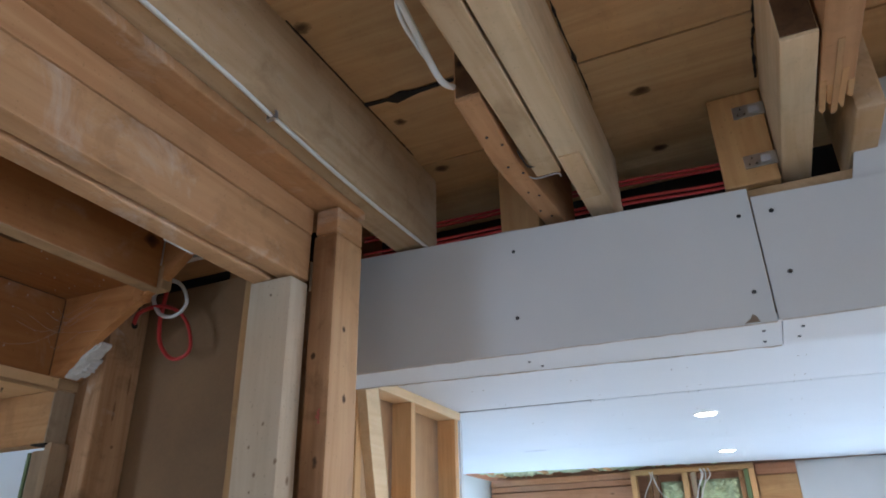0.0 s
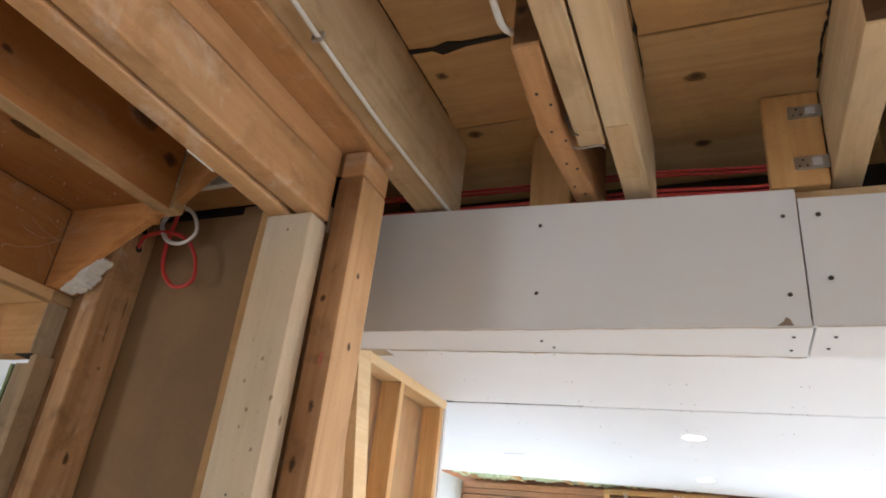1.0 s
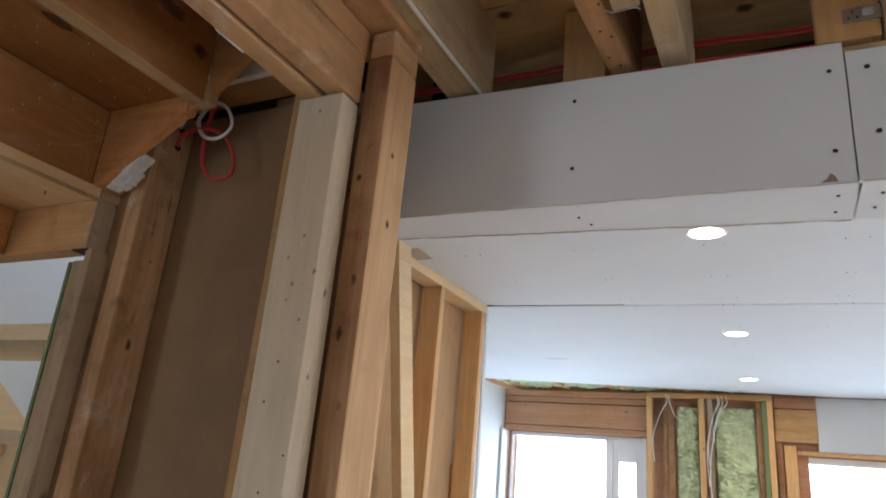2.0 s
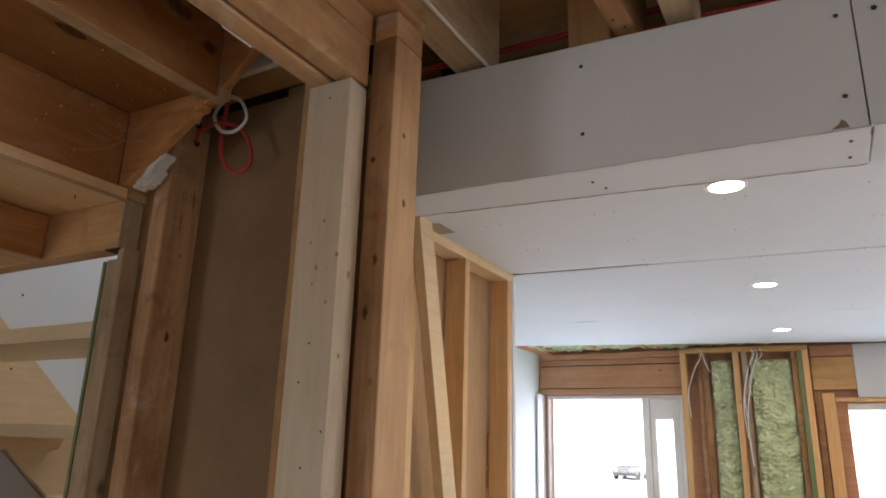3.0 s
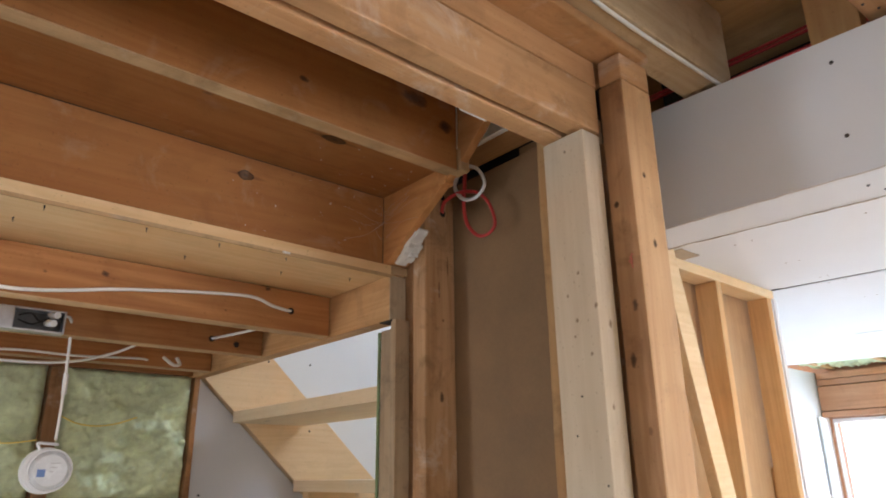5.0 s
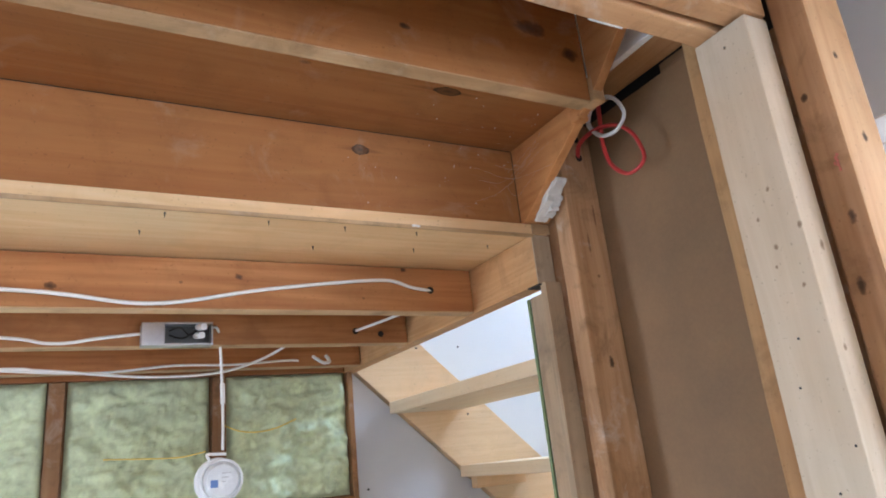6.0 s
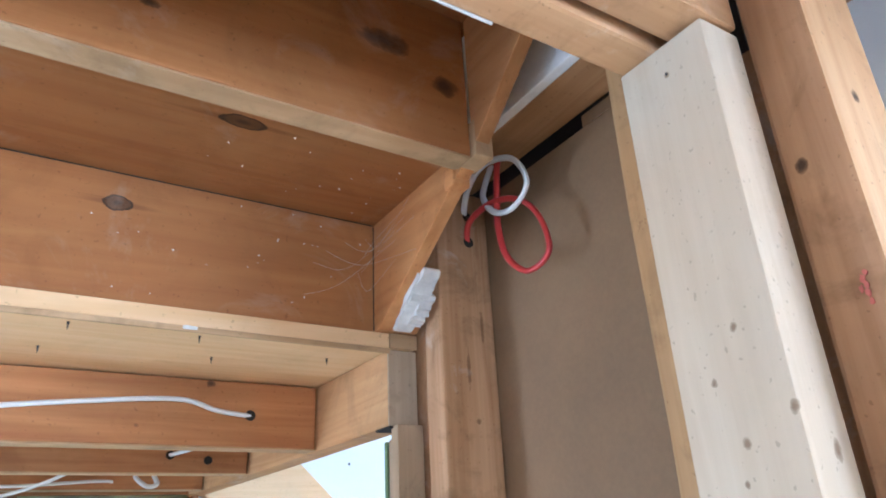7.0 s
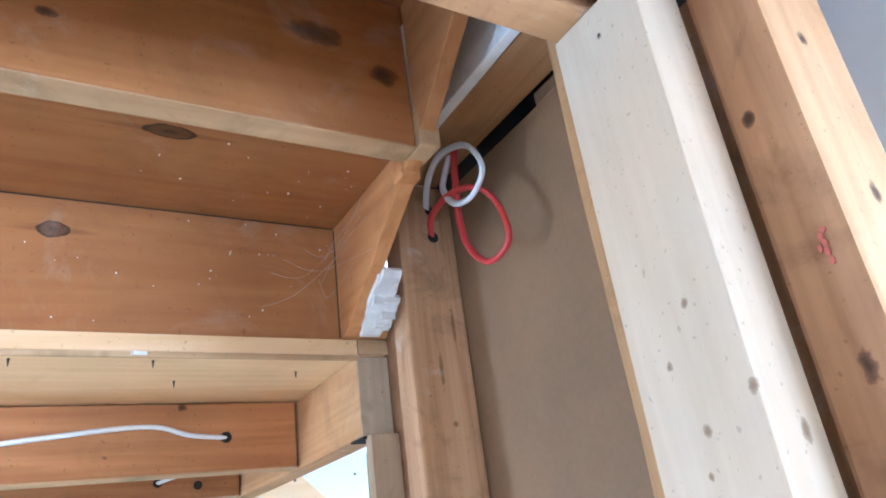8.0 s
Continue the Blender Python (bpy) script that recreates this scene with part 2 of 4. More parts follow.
m_plate_y = wood("plate_wood_y", (0.78, 0.62, 0.40), (0.67, 0.49, 0.28), "y", dirt=0.15)
m_sub = wood("subfloor_plywood", (0.70, 0.47, 0.235), (0.56, 0.345, 0.155), "x", dirt=0.4, auto=0.6, knots=[
    (0.202, -0.174, 2.456, 0.014, 1.4), (0.224, 0.131, 2.456, 0.013, 1.0), (0.679, 0.249, 2.456, 0.014, 1.4), (0.866, 0.021, 2.456, 0.012, 1.3), (0.682, 0.466, 2.456, 0.014, 1.4), (0.223, 0.33, 2.456, 0.014, 1.5)])
m_splinter = wood("torn_joist_wood", (0.66, 0.42, 0.21), (0.46, 0.25, 0.10), "y", dirt=0.6)
m_stain = wood("dark_stained_wood", (0.16, 0.085, 0.04), (0.08, 0.04, 0.02), "y", dirt=0.4)
m_stair = wood("new_stair_lumber", (0.78, 0.65, 0.46), (0.70, 0.55, 0.36), "x", dirt=0.12)
m_stringer = wood("stringer_lumber", (0.76, 0.56, 0.35), (0.68, 0.47, 0.27), "y", dirt=0.2)
m_sheath = wood("sheathing_board", (0.54, 0.37, 0.21), (0.44, 0.28, 0.15), "z", dirt=0.2, auto=0.3)
m_fir = wood("window_header_wood", (0.60, 0.345, 0.215), (0.46, 0.235, 0.135), "x", dirt=0.3)
m_floor = plain("dusty_floor", (0.45, 0.345, 0.23), 0.8, vary=0.2, scale=3.0)
m_drywall = plain("drywall_paper", (0.70, 0.71, 0.715), 0.8, vary=0.05, scale=2.5, grit=0.08, grit_scale=300)
m_ceiling = plain("ceiling_drywall", (0.74, 0.76, 0.78), 0.75, vary=0.04, scale=1.8, grit=0.06, grit_scale=300)
m_grey_wall = plain("grey_drywall", (0.55, 0.55, 0.57), 0.8, vary=0.05, scale=2.5, grit=0.08, grit_scale=300)
m_gypsum = plain("torn_gypsum", (0.70, 0.68, 0.64), 0.9, vary=0.22, scale=40, grit=0.6, grit_scale=120)
m_white_gypsum = plain("broken_white_gypsum", (0.86, 0.86, 0.85), 0.9, vary=0.12, scale=40, grit=0.7, grit_scale=110)
m_kraft = plain("kraft_paper", (0.235, 0.137, 0.064), 0.75, vary=0.22, scale=5, grit=0.15, grit_scale=200)
m_cardboard = plain("cardboard", (0.50, 0.40, 0.29), 0.85, vary=0.15, scale=20)
m_frayed = plain("frayed_paper", (0.55, 0.47, 0.40), 0.9, vary=0.35, scale=60)
m_torn = plain("torn_paper", (0.26, 0.20, 0.15), 0.9, vary=0.3, scale=60)
m_foam = plain("spray_foam", (0.62, 0.70, 0.45), 0.8, vary=0.32, scale=14, grit=0.5, grit_scale=70)
m_red = plain("red_cable_sheath", (0.52, 0.045, 0.04), 0.4, vary=0.1, scale=30)
m_white_cable = plain("white_cable_sheath", (0.76, 0.75, 0.72), 0.45, vary=0.08, scale=30)
m_red_mark = plain("red_marking_paint", (0.50, 0.13, 0.09), 0.8, vary=0.3, scale=60)
m_yellow = plain("yellow_wire", (0.75, 0.58, 0.12), 0.45, vary=0.1)
m_steel = plain("galvanised_steel", (0.52, 0.53, 0.54), 0.38, 0.9, vary=0.15, scale=30)
# darkened steel: the shade inside the junction box is put into the colour
m_box_shade = plain("shaded_box_steel", (0.10, 0.10, 0.095), 0.6, 0.4, vary=0.2, scale=30)
m_screw = plain("black_screw", (0.025, 0.024, 0.024), 0.5, vary=0.1)
# near-black for gaps and holes, also the painted shade of the joist cavity
m_dark = plain("dark_gap_and_shade", (0.02, 0.016, 0.012), 0.9, vary=0.2)
# black that stands in for shade in the slot over the panel
m_slot_shade = plain("slot_shade_black", (0.025, 0.023, 0.022), 0.9, vary=0.2)
m_clear = plain("cloudy_plastic_lens", (0.74, 0.76, 0.78), 0.25, vary=0.12, scale=30)
m_pvc = plain("white_pvc", (0.8, 0.81, 0.82), 0.35, vary=0.03)
m_snow = plain("snow", (0.85, 0.87, 0.9), 0.8, vary=0.05, scale=1.0)
m_lens = glow("lamp_lens", (1.0, 0.88, 0.7), 7.0)
m_green_tape = plain("green_board_edge", (0.16, 0.21, 0.09), 0.7, vary=0.2, scale=60)
m_blue = plain("blue_label", (0.12, 0.22, 0.5), 0.5)
m_siding = plain("pale_siding", (0.7, 0.7, 0.7), 0.6, vary=0.05)
m_car = plain("dark_car_paint", (0.10, 0.12, 0.14), 0.25, 0.3, vary=0.05)
m_tyre = plain("tyre_rubber", (0.03, 0.03, 0.03), 0.8)
m_chrome = plain("car_lamp", (0.7, 0.72, 0.75), 0.15, 0.6)
m_web = plain("cobweb_dust", (0.6, 0.57, 0.53), 0.9, vary=0.1)
m_glass, gnt, gb = material("window_glass")
gb.inputs["Transmission Weight"].default_value, gb.inputs["Roughness"].default_value, gb.inputs["IOR"].default_value = 1.0, 0.0, 1.05


# ---- makers ----
def link(name, bm, mat, parent=None, smooth=False):
    me = bpy.data.meshes.new(name)
    bmesh.ops.recalc_face_normals(bm, faces=bm.faces)
    if smooth:
        for f in bm.faces:
            f.smooth = True
    bm.to_mesh(me)
    bm.free()
    me.materials.append(mat)
    ob = new(name, me)
    if parent is not None:
        ob.parent = parent
        ob.matrix_parent_inverse = parent.matrix_world.inverted()
    return ob


def part(name, bm, mat, parent, label="", smooth=False):
    ob = link(name, bm, mat, parent, smooth)
    return tagged(ob, label) if label else ob


def box(x0, x1, y0, y1, z0, z1, edge=0.003, cuts=0, rag=0.0, seed=1):
    """A board with eased edges; cuts and rag make its sides slightly uneven."""
    bm = bmesh.new()
    bmesh.ops.create_cube(bm, size=1.0)
    bm.transform(Matrix.Translation(((x0 + x1) / 2, (y0 + y1) / 2, (z0 + z1) / 2)) @ Matrix.Diagonal((x1 - x0, y1 - y0, z1 - z0, 1)))
    if edge:
        bmesh.ops.bevel(bm, geom=bm.edges[:], offset=min(edge, 0.3 * min(x1 - x0, y1 - y0, z1 - z0)), segments=2, affect="EDGES", profile=0.6)
    if cuts:
        long = max(range(3), key=lambda i: (x1 - x0, y1 - y0, z1 - z0)[i])
        es = [e for e in bm.edges if abs((e.verts[0].co - e.verts[1].co)[long]) > 0.6 * (x1 - x0, y1 - y0, z1 - z0)[long]]
        bmesh.ops.subdivide_edges(bm, edges=es, cuts=cuts, use_grid_fill=True)
        for v in bm.verts:
            n = noise.noise_vector(v.co * 3.1 + Vector((seed * 7.3, 0, 0)))
            n[long] = 0
            v.co += n * rag
    return bm


def slab(points, axis, a, b, edge=0.0):
    """A polygon in the two other axes, given a thickness from a to b along an axis."""
    bm = bmesh.new()
    rows = []
    for v in (a, b):
        rows.append([bm.verts.new({"x": (v, p, q), "y": (p, v, q), "z": (p, q, v)}[axis]) for p, q in points])
    bm.faces.new(rows[0])
    bm.faces.new(rows[1])
    n = len(points)
    for i in range(n):
        bm.faces.new((rows[0][i], rows[0][(i + 1) % n], rows[1][(i + 1) % n], rows[1][i]))
    bmesh.ops.recalc_face_normals(bm, faces=bm.faces)
    if edge:
        bmesh.ops.bevel(bm, geom=bm.edges[:], offset=edge, segments=2, affect="EDGES", profile=0.6)
    return bm


def smooth_path(points, steps=8):
    pts = [Vector(p) for p in points]
    out = []
    for i in range(len(pts) - 1):
        p0, p1, p2, p3 = pts[max(i - 1, 0)], pts[i], pts[i + 1], pts[min(i + 2, len(pts) - 1)]
        for s in range(steps):
            t = s / steps
            out.append(0.5 * ((2 * p1) + (p2 - p0) * t + (2 * p0 - 5 * p1 + 4 * p2 - p3) * t * t + (3 * p1 - p0 - 3 * p2 + p3) * t ** 3))
    return out + [pts[-1]]


def tube(points, r, flat=1.0, sides=10, steps=8):
    """A cable along points; flat under 1 presses it to an oval."""
    path = smooth_path(points, steps)
    bm = bmesh.new()
    rings, up = [], Vector((0.13, 0.21, 0.97)).normalized()
    for i, p in enumerate(path):
        d = (path[min(i + 1, len(path) - 1)] - path[max(i - 1, 0)]).normalized()
        side = d.cross(up)
        side = side.normalized() if side.length > 1e-4 else Vector((1, 0, 0))
        up = side.cross(d).normalized()
        rings.append([bm.verts.new(p + side * math.cos(2 * math.pi * k / sides) * r + up * math.sin(2 * math.pi * k / sides) * r * flat) for k in range(sides)])
    for a, b in zip(rings, rings[1:]):
        for k in range(sides):
            bm.faces.new((a[k], a[(k + 1) % sides], b[(k + 1) % sides], b[k]))
    bm.faces.new(rings[0])
    bm.faces.new(rings[-1])
    return bm


def disc(x, y, z, r, h, axis, sides=14, dome=0.6):
    """A low round head that faces down the given axis ('-y', '-z', '+x')."""
    bm = bmesh.new()
    bmesh.ops.create_cone(bm, cap_ends=True, segments=sides, radius1=r, radius2=r * dome, depth=h)
    turn = {"-y": pose(0, 0, 0, 90), "-z": pose(0, 0, 0, 180), "+x": pose(0, 0, 0, 0, 90), "+y": pose(0, 0, 0, -90)}[axis]
    bm.transform(Matrix.Translation((x, y, z)) @ turn)
    return bm


def lumber(name, x0, x1, y0, y1, z0, z1, mat, label, category="lumber", group="", rag=0.0012, edge=0.004, seed=None):
    ob = link(name, box(x0, x1, y0, y1, z0, z1, edge, 10, rag, seed if seed is not None else (x0 * 31 + y0 * 17 + z0 * 7)), mat)
    return tagged(ob, label, category, group)


def structure(name, bm, mat, label, category):
    return tagged(link(name, bm, mat), label, category, kind="structure")


def wall_with_holes(name, axis, a, b, u0, u1, z0, z1, holes, mat, label):
    """A wall across an axis from a to b; holes: (u0, u1, z0, z1), in order along u."""
    bm = bmesh.new()
    cells, u = [], u0
    for h0, h1, k0, k1 in holes:
        cells += [(u, h0, z0, z1), (h0, h1, z0, k0), (h0, h1, k1, z1)]
        u = h1
    cells.append((u, u1, z0, z1))
    for p, q, r, s in cells:
        if q - p < 0.002 or s - r < 0.002:
            continue
        c = bmesh.new()
        bmesh.ops.create_cube(c, size=1.0)
        lo, hi = ((a, p, r), (b, q, s)) if axis == "x" else ((p, a, r), (q, b, s))
        c.transform(Matrix.Translation([(i + j) / 2 for i, j in zip(lo, hi)]) @ Matrix.Diagonal([j - i for i, j in zip(lo, hi)] + [1]))
        tmp = bpy.data.meshes.new("t")
        c.to_mesh(tmp)
        bm.from_mesh(tmp)
        c.free()
        bpy.data.meshes.remove(tmp)
    return structure(name, bm, mat, label, "wall")


# ---- large structure ----
structure("floor", box(-1.75, 3.3, -3.1, 5.05, -0.12, 0.0, 0), m_floor, "dusty plywood floor of the unfinished room", "floor")
wall_with_holes("wall_far", "y", 4.96, 5.12, -1.75, 3.3, 0.0, 2.75, [(-1.42, -0.28, 0.02, 1.93), (0.86, 2.25, 0.35, 1.86)], m_fir, "unfinished exterior wall with two openings")
# unseen wall; its two openings are added to bring in light
wall_with_holes("wall_east", "x", 3.18, 3.3, -3.1, 4.96, 0.0, 2.75, [(-2.35, -0.85, 0.6, 2.0), (0.7, 1.9, 0.5, 2.0)], m_drywall, "unseen drywall side wall with two openings added for light")
structure("wall_south", box(-1.75, 3.18, -3.1, -2.98, 0.0, 2.75, 0), m_drywall, "plain drywall wall behind the work area", "wall")
wall_with_holes("wall_stairs", "x", -1.75, -1.6, -2.98, 0.02, 0.0, 2.62, [(-2.85, -1.98, 0.15, 1.75)], m_stud_brown, "exterior sheathing behind the foam insulation")
structure("wall_stairwell", box(-1.75, -1.604, 0.024, 2.1, 0.0, 4.4, 0), m_drywall, "stairwell wall in pale unpainted drywall", "wall")
structure("wall_stairwell_side", box(-0.612, -0.6, 0.14, 2.06, 0.0, 4.4, 0), m_sheath, "tan sheathing behind the partition studs", "wall")
# added out of view to block sun through the corner gap
structure("wall_stairwell_corner", box(-0.612, -0.6, -0.06, 0.138, 2.51, 4.4, 0), m_drywall, "unseen panel added to keep sun out of the stairwell corner", "wall")
wall_with_holes("wall_stairwell_end", "y", 2.06, 2.1, -1.604, -0.612, 0.0, 4.4, [(-1.5, -0.65, 2.85, 3.75)], m_drywall, "drywall closing the end of the stairwell")
structure("wall_stairwell_near", box(-1.604, -0.612, -0.06, -0.02, 2.5, 4.4, 0), m_drywall, "drywall above the landing", "wall")
structure("ceiling_stairwell", box(-1.75, -0.5, -0.06, 2.1, 4.4, 4.45, 0), m_ceiling, "drywall ceiling over the stairwell", "ceiling")
structure("wall_west", box(-1.6, -1.47, 2.1, 4.96, 0.0, 2.283, 0), m_ceiling, "pale bluish drywall side wall by the window", "wall")

# finished ceiling, three sheets with narrow joints
cbm = bmesh.new()
for quad in ([(-0.62, 0.475), (3.18, 0.475), (3.18, 2.324), (-0.62, 2.042)],
             [(-1.6, 2.056 - 0.06), (-0.62, 2.054), (3.18, 2.336), (3.18, 3.64), (-1.6, 3.30)],
             [(-1.6, 3.303), (3.18, 3.643), (3.18, 4.95), (1.10, 4.85), (-1.47, 4.28), (-1.6, 4.28)]):
    s = slab(quad, "z", 2.28, 2.293)
    tmp = bpy.data.meshes.new("t")
    s.to_mesh(tmp)
    cbm.from_mesh(tmp)
    s.free()
    bpy.data.meshes.remove(tmp)
structure("ceiling", cbm, m_ceiling, "unpainted drywall ceiling with untaped joints", "ceiling")
structure("trim_ceiling_joint", slab([(-0.497, 2.040), (0.12, 2.086), (0.12, 2.089), (-0.497, 2.047)], "z", 2.2786, 2.2797), m_dark, "dark open joint in the ceiling drywall", "trim")
structure("trim_ceiling_chip", slab([(-0.495, 2.028), (-0.462, 2.036), (-0.448, 2.05), (-0.47, 2.052), (-0.495, 2.056)], "z", 2.2783, 2.2798), m_dark, "dark broken chip beside the top plate", "trim")
lumber("card_shim", -0.497, -0.432, 1.22, 1.34, 2.2765, 2.2792, m_cardboard, "tan cardboard scrap beside the top plate", "shim", edge=0.0008, rag=0.0005)
structure("ceiling_west", box(-1.75, -0.6, 2.1, 5.12, 2.62, 2.66, 0), m_sub, "subfloor above the far corner", "ceiling")
structure("ceiling_upper", box(-0.6, 3.3, 0.62, 5.12, 2.62, 2.66, 0), m_sub, "subfloor above the finished ceiling", "ceiling")
structure("ceiling_landing", box(-1.75, -0.6, -3.1, -0.06, 2.62, 2.66, 0), m_sub, "upper floor deck over the landing", "ceiling")
structure("ceiling_far_edge", box(-0.6, 3.3, -3.1, 0.62, 2.62, 2.66, 0), m_sub, "upper floor deck over the joists", "ceiling")

# boxed beam in drywall
beam = tagged(new("boxed_beam"), "drywall-clad dropped beam with untaped joint and screws", "beam")
part("face_sheet", slab([(-0.06, 2.006), (0.822, 1.992), (0.822, 2.237), (-0.06, 2.268)], "y", 0.31, 0.323, 0.0012), m_drywall, beam)
part("face_sheet", slab([(0.8245, 1.994), (3.17, 1.985), (3.17, 2.16), (0.8245, 2.220)], "y", 0.312, 0.325, 0.0012), m_drywall, beam)
def bottom_sheet(x0, x1, z0, z1, y0, y1):
    """A sheet under the beam that falls from z0 to z1 and widens from y0 to y1."""
    bm = slab([(x0, 0.325), (x1, 0.325), (x1, y1), (x0, y0)], "z", 0.0, 0.0125, 0.0012)
    for v in bm.verts:
        v.co.z += z0 + (z1 - z0) * (v.co.x - x0) / (x1 - x0)
    return bm


part("bottom_sheet", bottom_sheet(-0.06, 0.826, 2.009, 1.997, 0.438, 0.487), m_ceiling, beam)
part("bottom_sheet", bottom_sheet(0.830, 3.17, 1.996, 1.985, 0.487, 0.56), m_ceiling, beam)
part("back_sheet", box(-0.06, 3.17, 0.424, 0.436, 2.024, 2.279, 0), m_ceiling, beam)
part("beam_core", box(-0.06, 3.17, 0.345, 0.420, 2.025, 2.25, 0.002), m_joist, beam)
part("torn_corner", slab([(0.773, 1.994), (0.797, 1.994), (0.792, 2.005), (0.787, 2.008), (0.783, 2.001)], "y", 0.3085, 0.3098), m_torn, beam, "torn brown drywall paper")
def ragged(p, q, n, amp, seed):
    """Points from p to q that wander a little."""
    rr = random.Random(seed)
    return [tuple(a + (b - a) * i / n + rr.uniform(-amp, amp) for a, b in zip(p, q)) for i in range(n + 1)]


part("torn_edge", tube(ragged((-0.05, 0.4390, 2.0085), (0.826, 0.4875, 1.9965), 60, 0.0011, 1), 0.0014, 0.8, 6, 2), m_frayed, beam, "ragged paper along the sheet edge")
part("torn_edge", tube(ragged((-0.05, 0.3115, 2.0055), (0.822, 0.3115, 1.9915), 60, 0.0008, 2), 0.0011, 0.8, 6, 2), m_frayed, beam, "ragged paper along the sheet edge")
part("torn_edge", tube(ragged((0.83, 0.3135, 1.9935), (3.1, 0.3135, 1.985), 60, 0.0008, 3), 0.0011, 0.8, 6, 2), m_frayed, beam, "ragged paper along the sheet edge")
for sx, sz in ((0.385, 2.207), (0.384, 2.068), (0.800, 2.187), (0.797, 2.046), (0.852, 2.186), (0.857, 2.072), (1.22, 2.17), (1.22, 2.05)):
    part("screw", disc(sx, 0.3092, sz, 0.0042, 0.003, "-y"), m_screw, beam)
for sx, sy in ((0.378, 0.385), (0.392, 0.425), (0.80, 0.37), (0.80, 0.44), (0.86, 0.37), (0.855, 0.43)):
    part("screw", disc(sx, sy, 2.0078 - 0.0135 * (sx + 0.06) / 0.886, 0.0032, 0.002, "-z"), m_screw, beam)

# ---- exposed floor frame over the camera ----
lumber("double_joist", 0.109, 0.19, -2.97, 0.37, 2.27, 2.455, m_joist, "double floor joist with a stapled white cable beneath", "joist")
for nm, x0, x1, y0, y1, mt, lb in (
        ("sistered_joist", 0.446, 0.487, -0.104, 0.44, m_joist_orange, "short orange-stained joist offcut with nail heads"),
        ("sistered_joist", 0.489, 0.534, -2.97, 0.156, m_joist, "sawn-off floor joist sistered to its neighbour"),
        ("floor_joist", 0.538, 0.587, -2.97, 0.46, m_joist_pale, "pale floor joist with a taped end"),
        ("joist_block", 0.886, 0.935, -0.029, 0.46, m_joist_pale, "short joist length with a dark stained cut end"),
        ("split_joist", 0.939, 0.986, -2.97, 0.105, m_joist_orange, "orange joist torn off in long splinters"),
        ("floor_joist", 0.994, 1.035, 0.19, 0.46, m_joist, "short joist end above the beam"),
        ("floor_joist", 1.29, 1.335, -2.97, 0.46, m_joist, "rough-sawn pine floor joist under the deck"),
        ("floor_joist", 1.69, 1.735, -2.97, 0.46, m_joist, "rough-sawn pine floor joist under the deck"),
        ("floor_joist", 2.09, 2.135, -2.97, 0.46, m_joist, "rough-sawn pine floor joist under the deck"),
        ("floor_joist", 2.49, 2.535, -2.97, 0.46, m_joist, "rough-sawn pine floor joist under the deck"),
        ("floor_joist", 2.89, 2.935, -2.97, 0.46, m_joist, "rough-sawn pine floor joist under the deck")):
    ob = lumber(nm, x0, x1, y0, y1, 2.268 if x0 < 0.5 else 2.27, 2.455, mt, lb, "joist", "floor joists")
    if -1.0 < y0 < 0.1:
        part("cut_end", box(x0 + 0.002, x1 - 0.002, y0 - 0.0025, y0 - 0.0006, 2.275, 2.452, 0.0004), m_stain, ob, "dark stained cut end")
        if x0 < 0.5:
            for v in ob.data.vertices:
                v.co.x -= 0.013 * max(0.0, 1.0 - abs(v.co.y - 0.09) / 0.22)
    if nm == "split_joist":
        rs = random.Random(21)
        for k in range(5):
            a, b = x0 + (x1 - x0) * k / 5.0, x0 + (x1 - x0) * (k + 0.93) / 5.0
            tip, z0 = (0.176, 0.160, 0.182, 0.171, 0.150)[k], 2.2695 + 0.0035 * rs.random()
            lean, root = rs.uniform(-0.004, 0.003), (0.09, 0.04, 0.0, 0.07, 0.095)[k]
            part("splinter", slab([(a, root), (b, root), (b + lean, tip - 0.012 * rs.random()), (a + 0.6 * (b - a) + lean, tip), (a + lean, tip - 0.02 * rs.random())], "z", z0 - 0.0012, 2.37 + 0.03 * rs.random(), 0.0008), m_splinter, ob)
tp = lumber("taped_patch", 0.541, 0.578, 0.11, 0.27, 2.2665, 2.2696, m_joist, "worn shim patch under the pale joist", "shim", edge=0.001, rag=0.0006)
nl = tagged(new("joist_nails"), "bent nails remaining in the joist ends", "nail")
for nx_, ny_ in ((0.455, 0.0), (0.47, 0.03), (0.455, 0.1), (0.472, 0.13), (0.458, 0.2), (0.473, 0.22), (0.456, 0.28), (0.47, 0.31), (0.51, -0.2), (0.515, -0.05), (0.52, 0.08), (0.505, 0.12)):
    part("nail", disc(nx_, ny_, 2.2668 if nx_ < 0.49 else 2.2692, 0.0028, 0.002, "-z", 8), m_screw, nl)
part("bent_nail", tube([(0.478, 0.148, 2.268), (0.49, 0.15, 2.262), (0.515, 0.152, 2.264), (0.53, 0.15, 2.262), (0.534, 0.148, 2.254)], 0.0014, 1.0, 6, 4), m_steel, nl)
part("bent_nail", tube([(0.486, 0.06, 2.268), (0.488, 0.10, 2.262), (0.495, 0.12, 2.268)], 0.0014, 1.0, 6, 4), m_screw, nl)
lumber("blocking", 0.345, 0.43, 0.36, 0.40, 2.255, 2.453, m_block, "upright wood block between joists", "blocking")
bl = lumber("blocking", 0.789, 0.882, 0.335, 0.375, 2.256, 2.453, m_block, "upright wood block with two steel nail plates", "blocking")
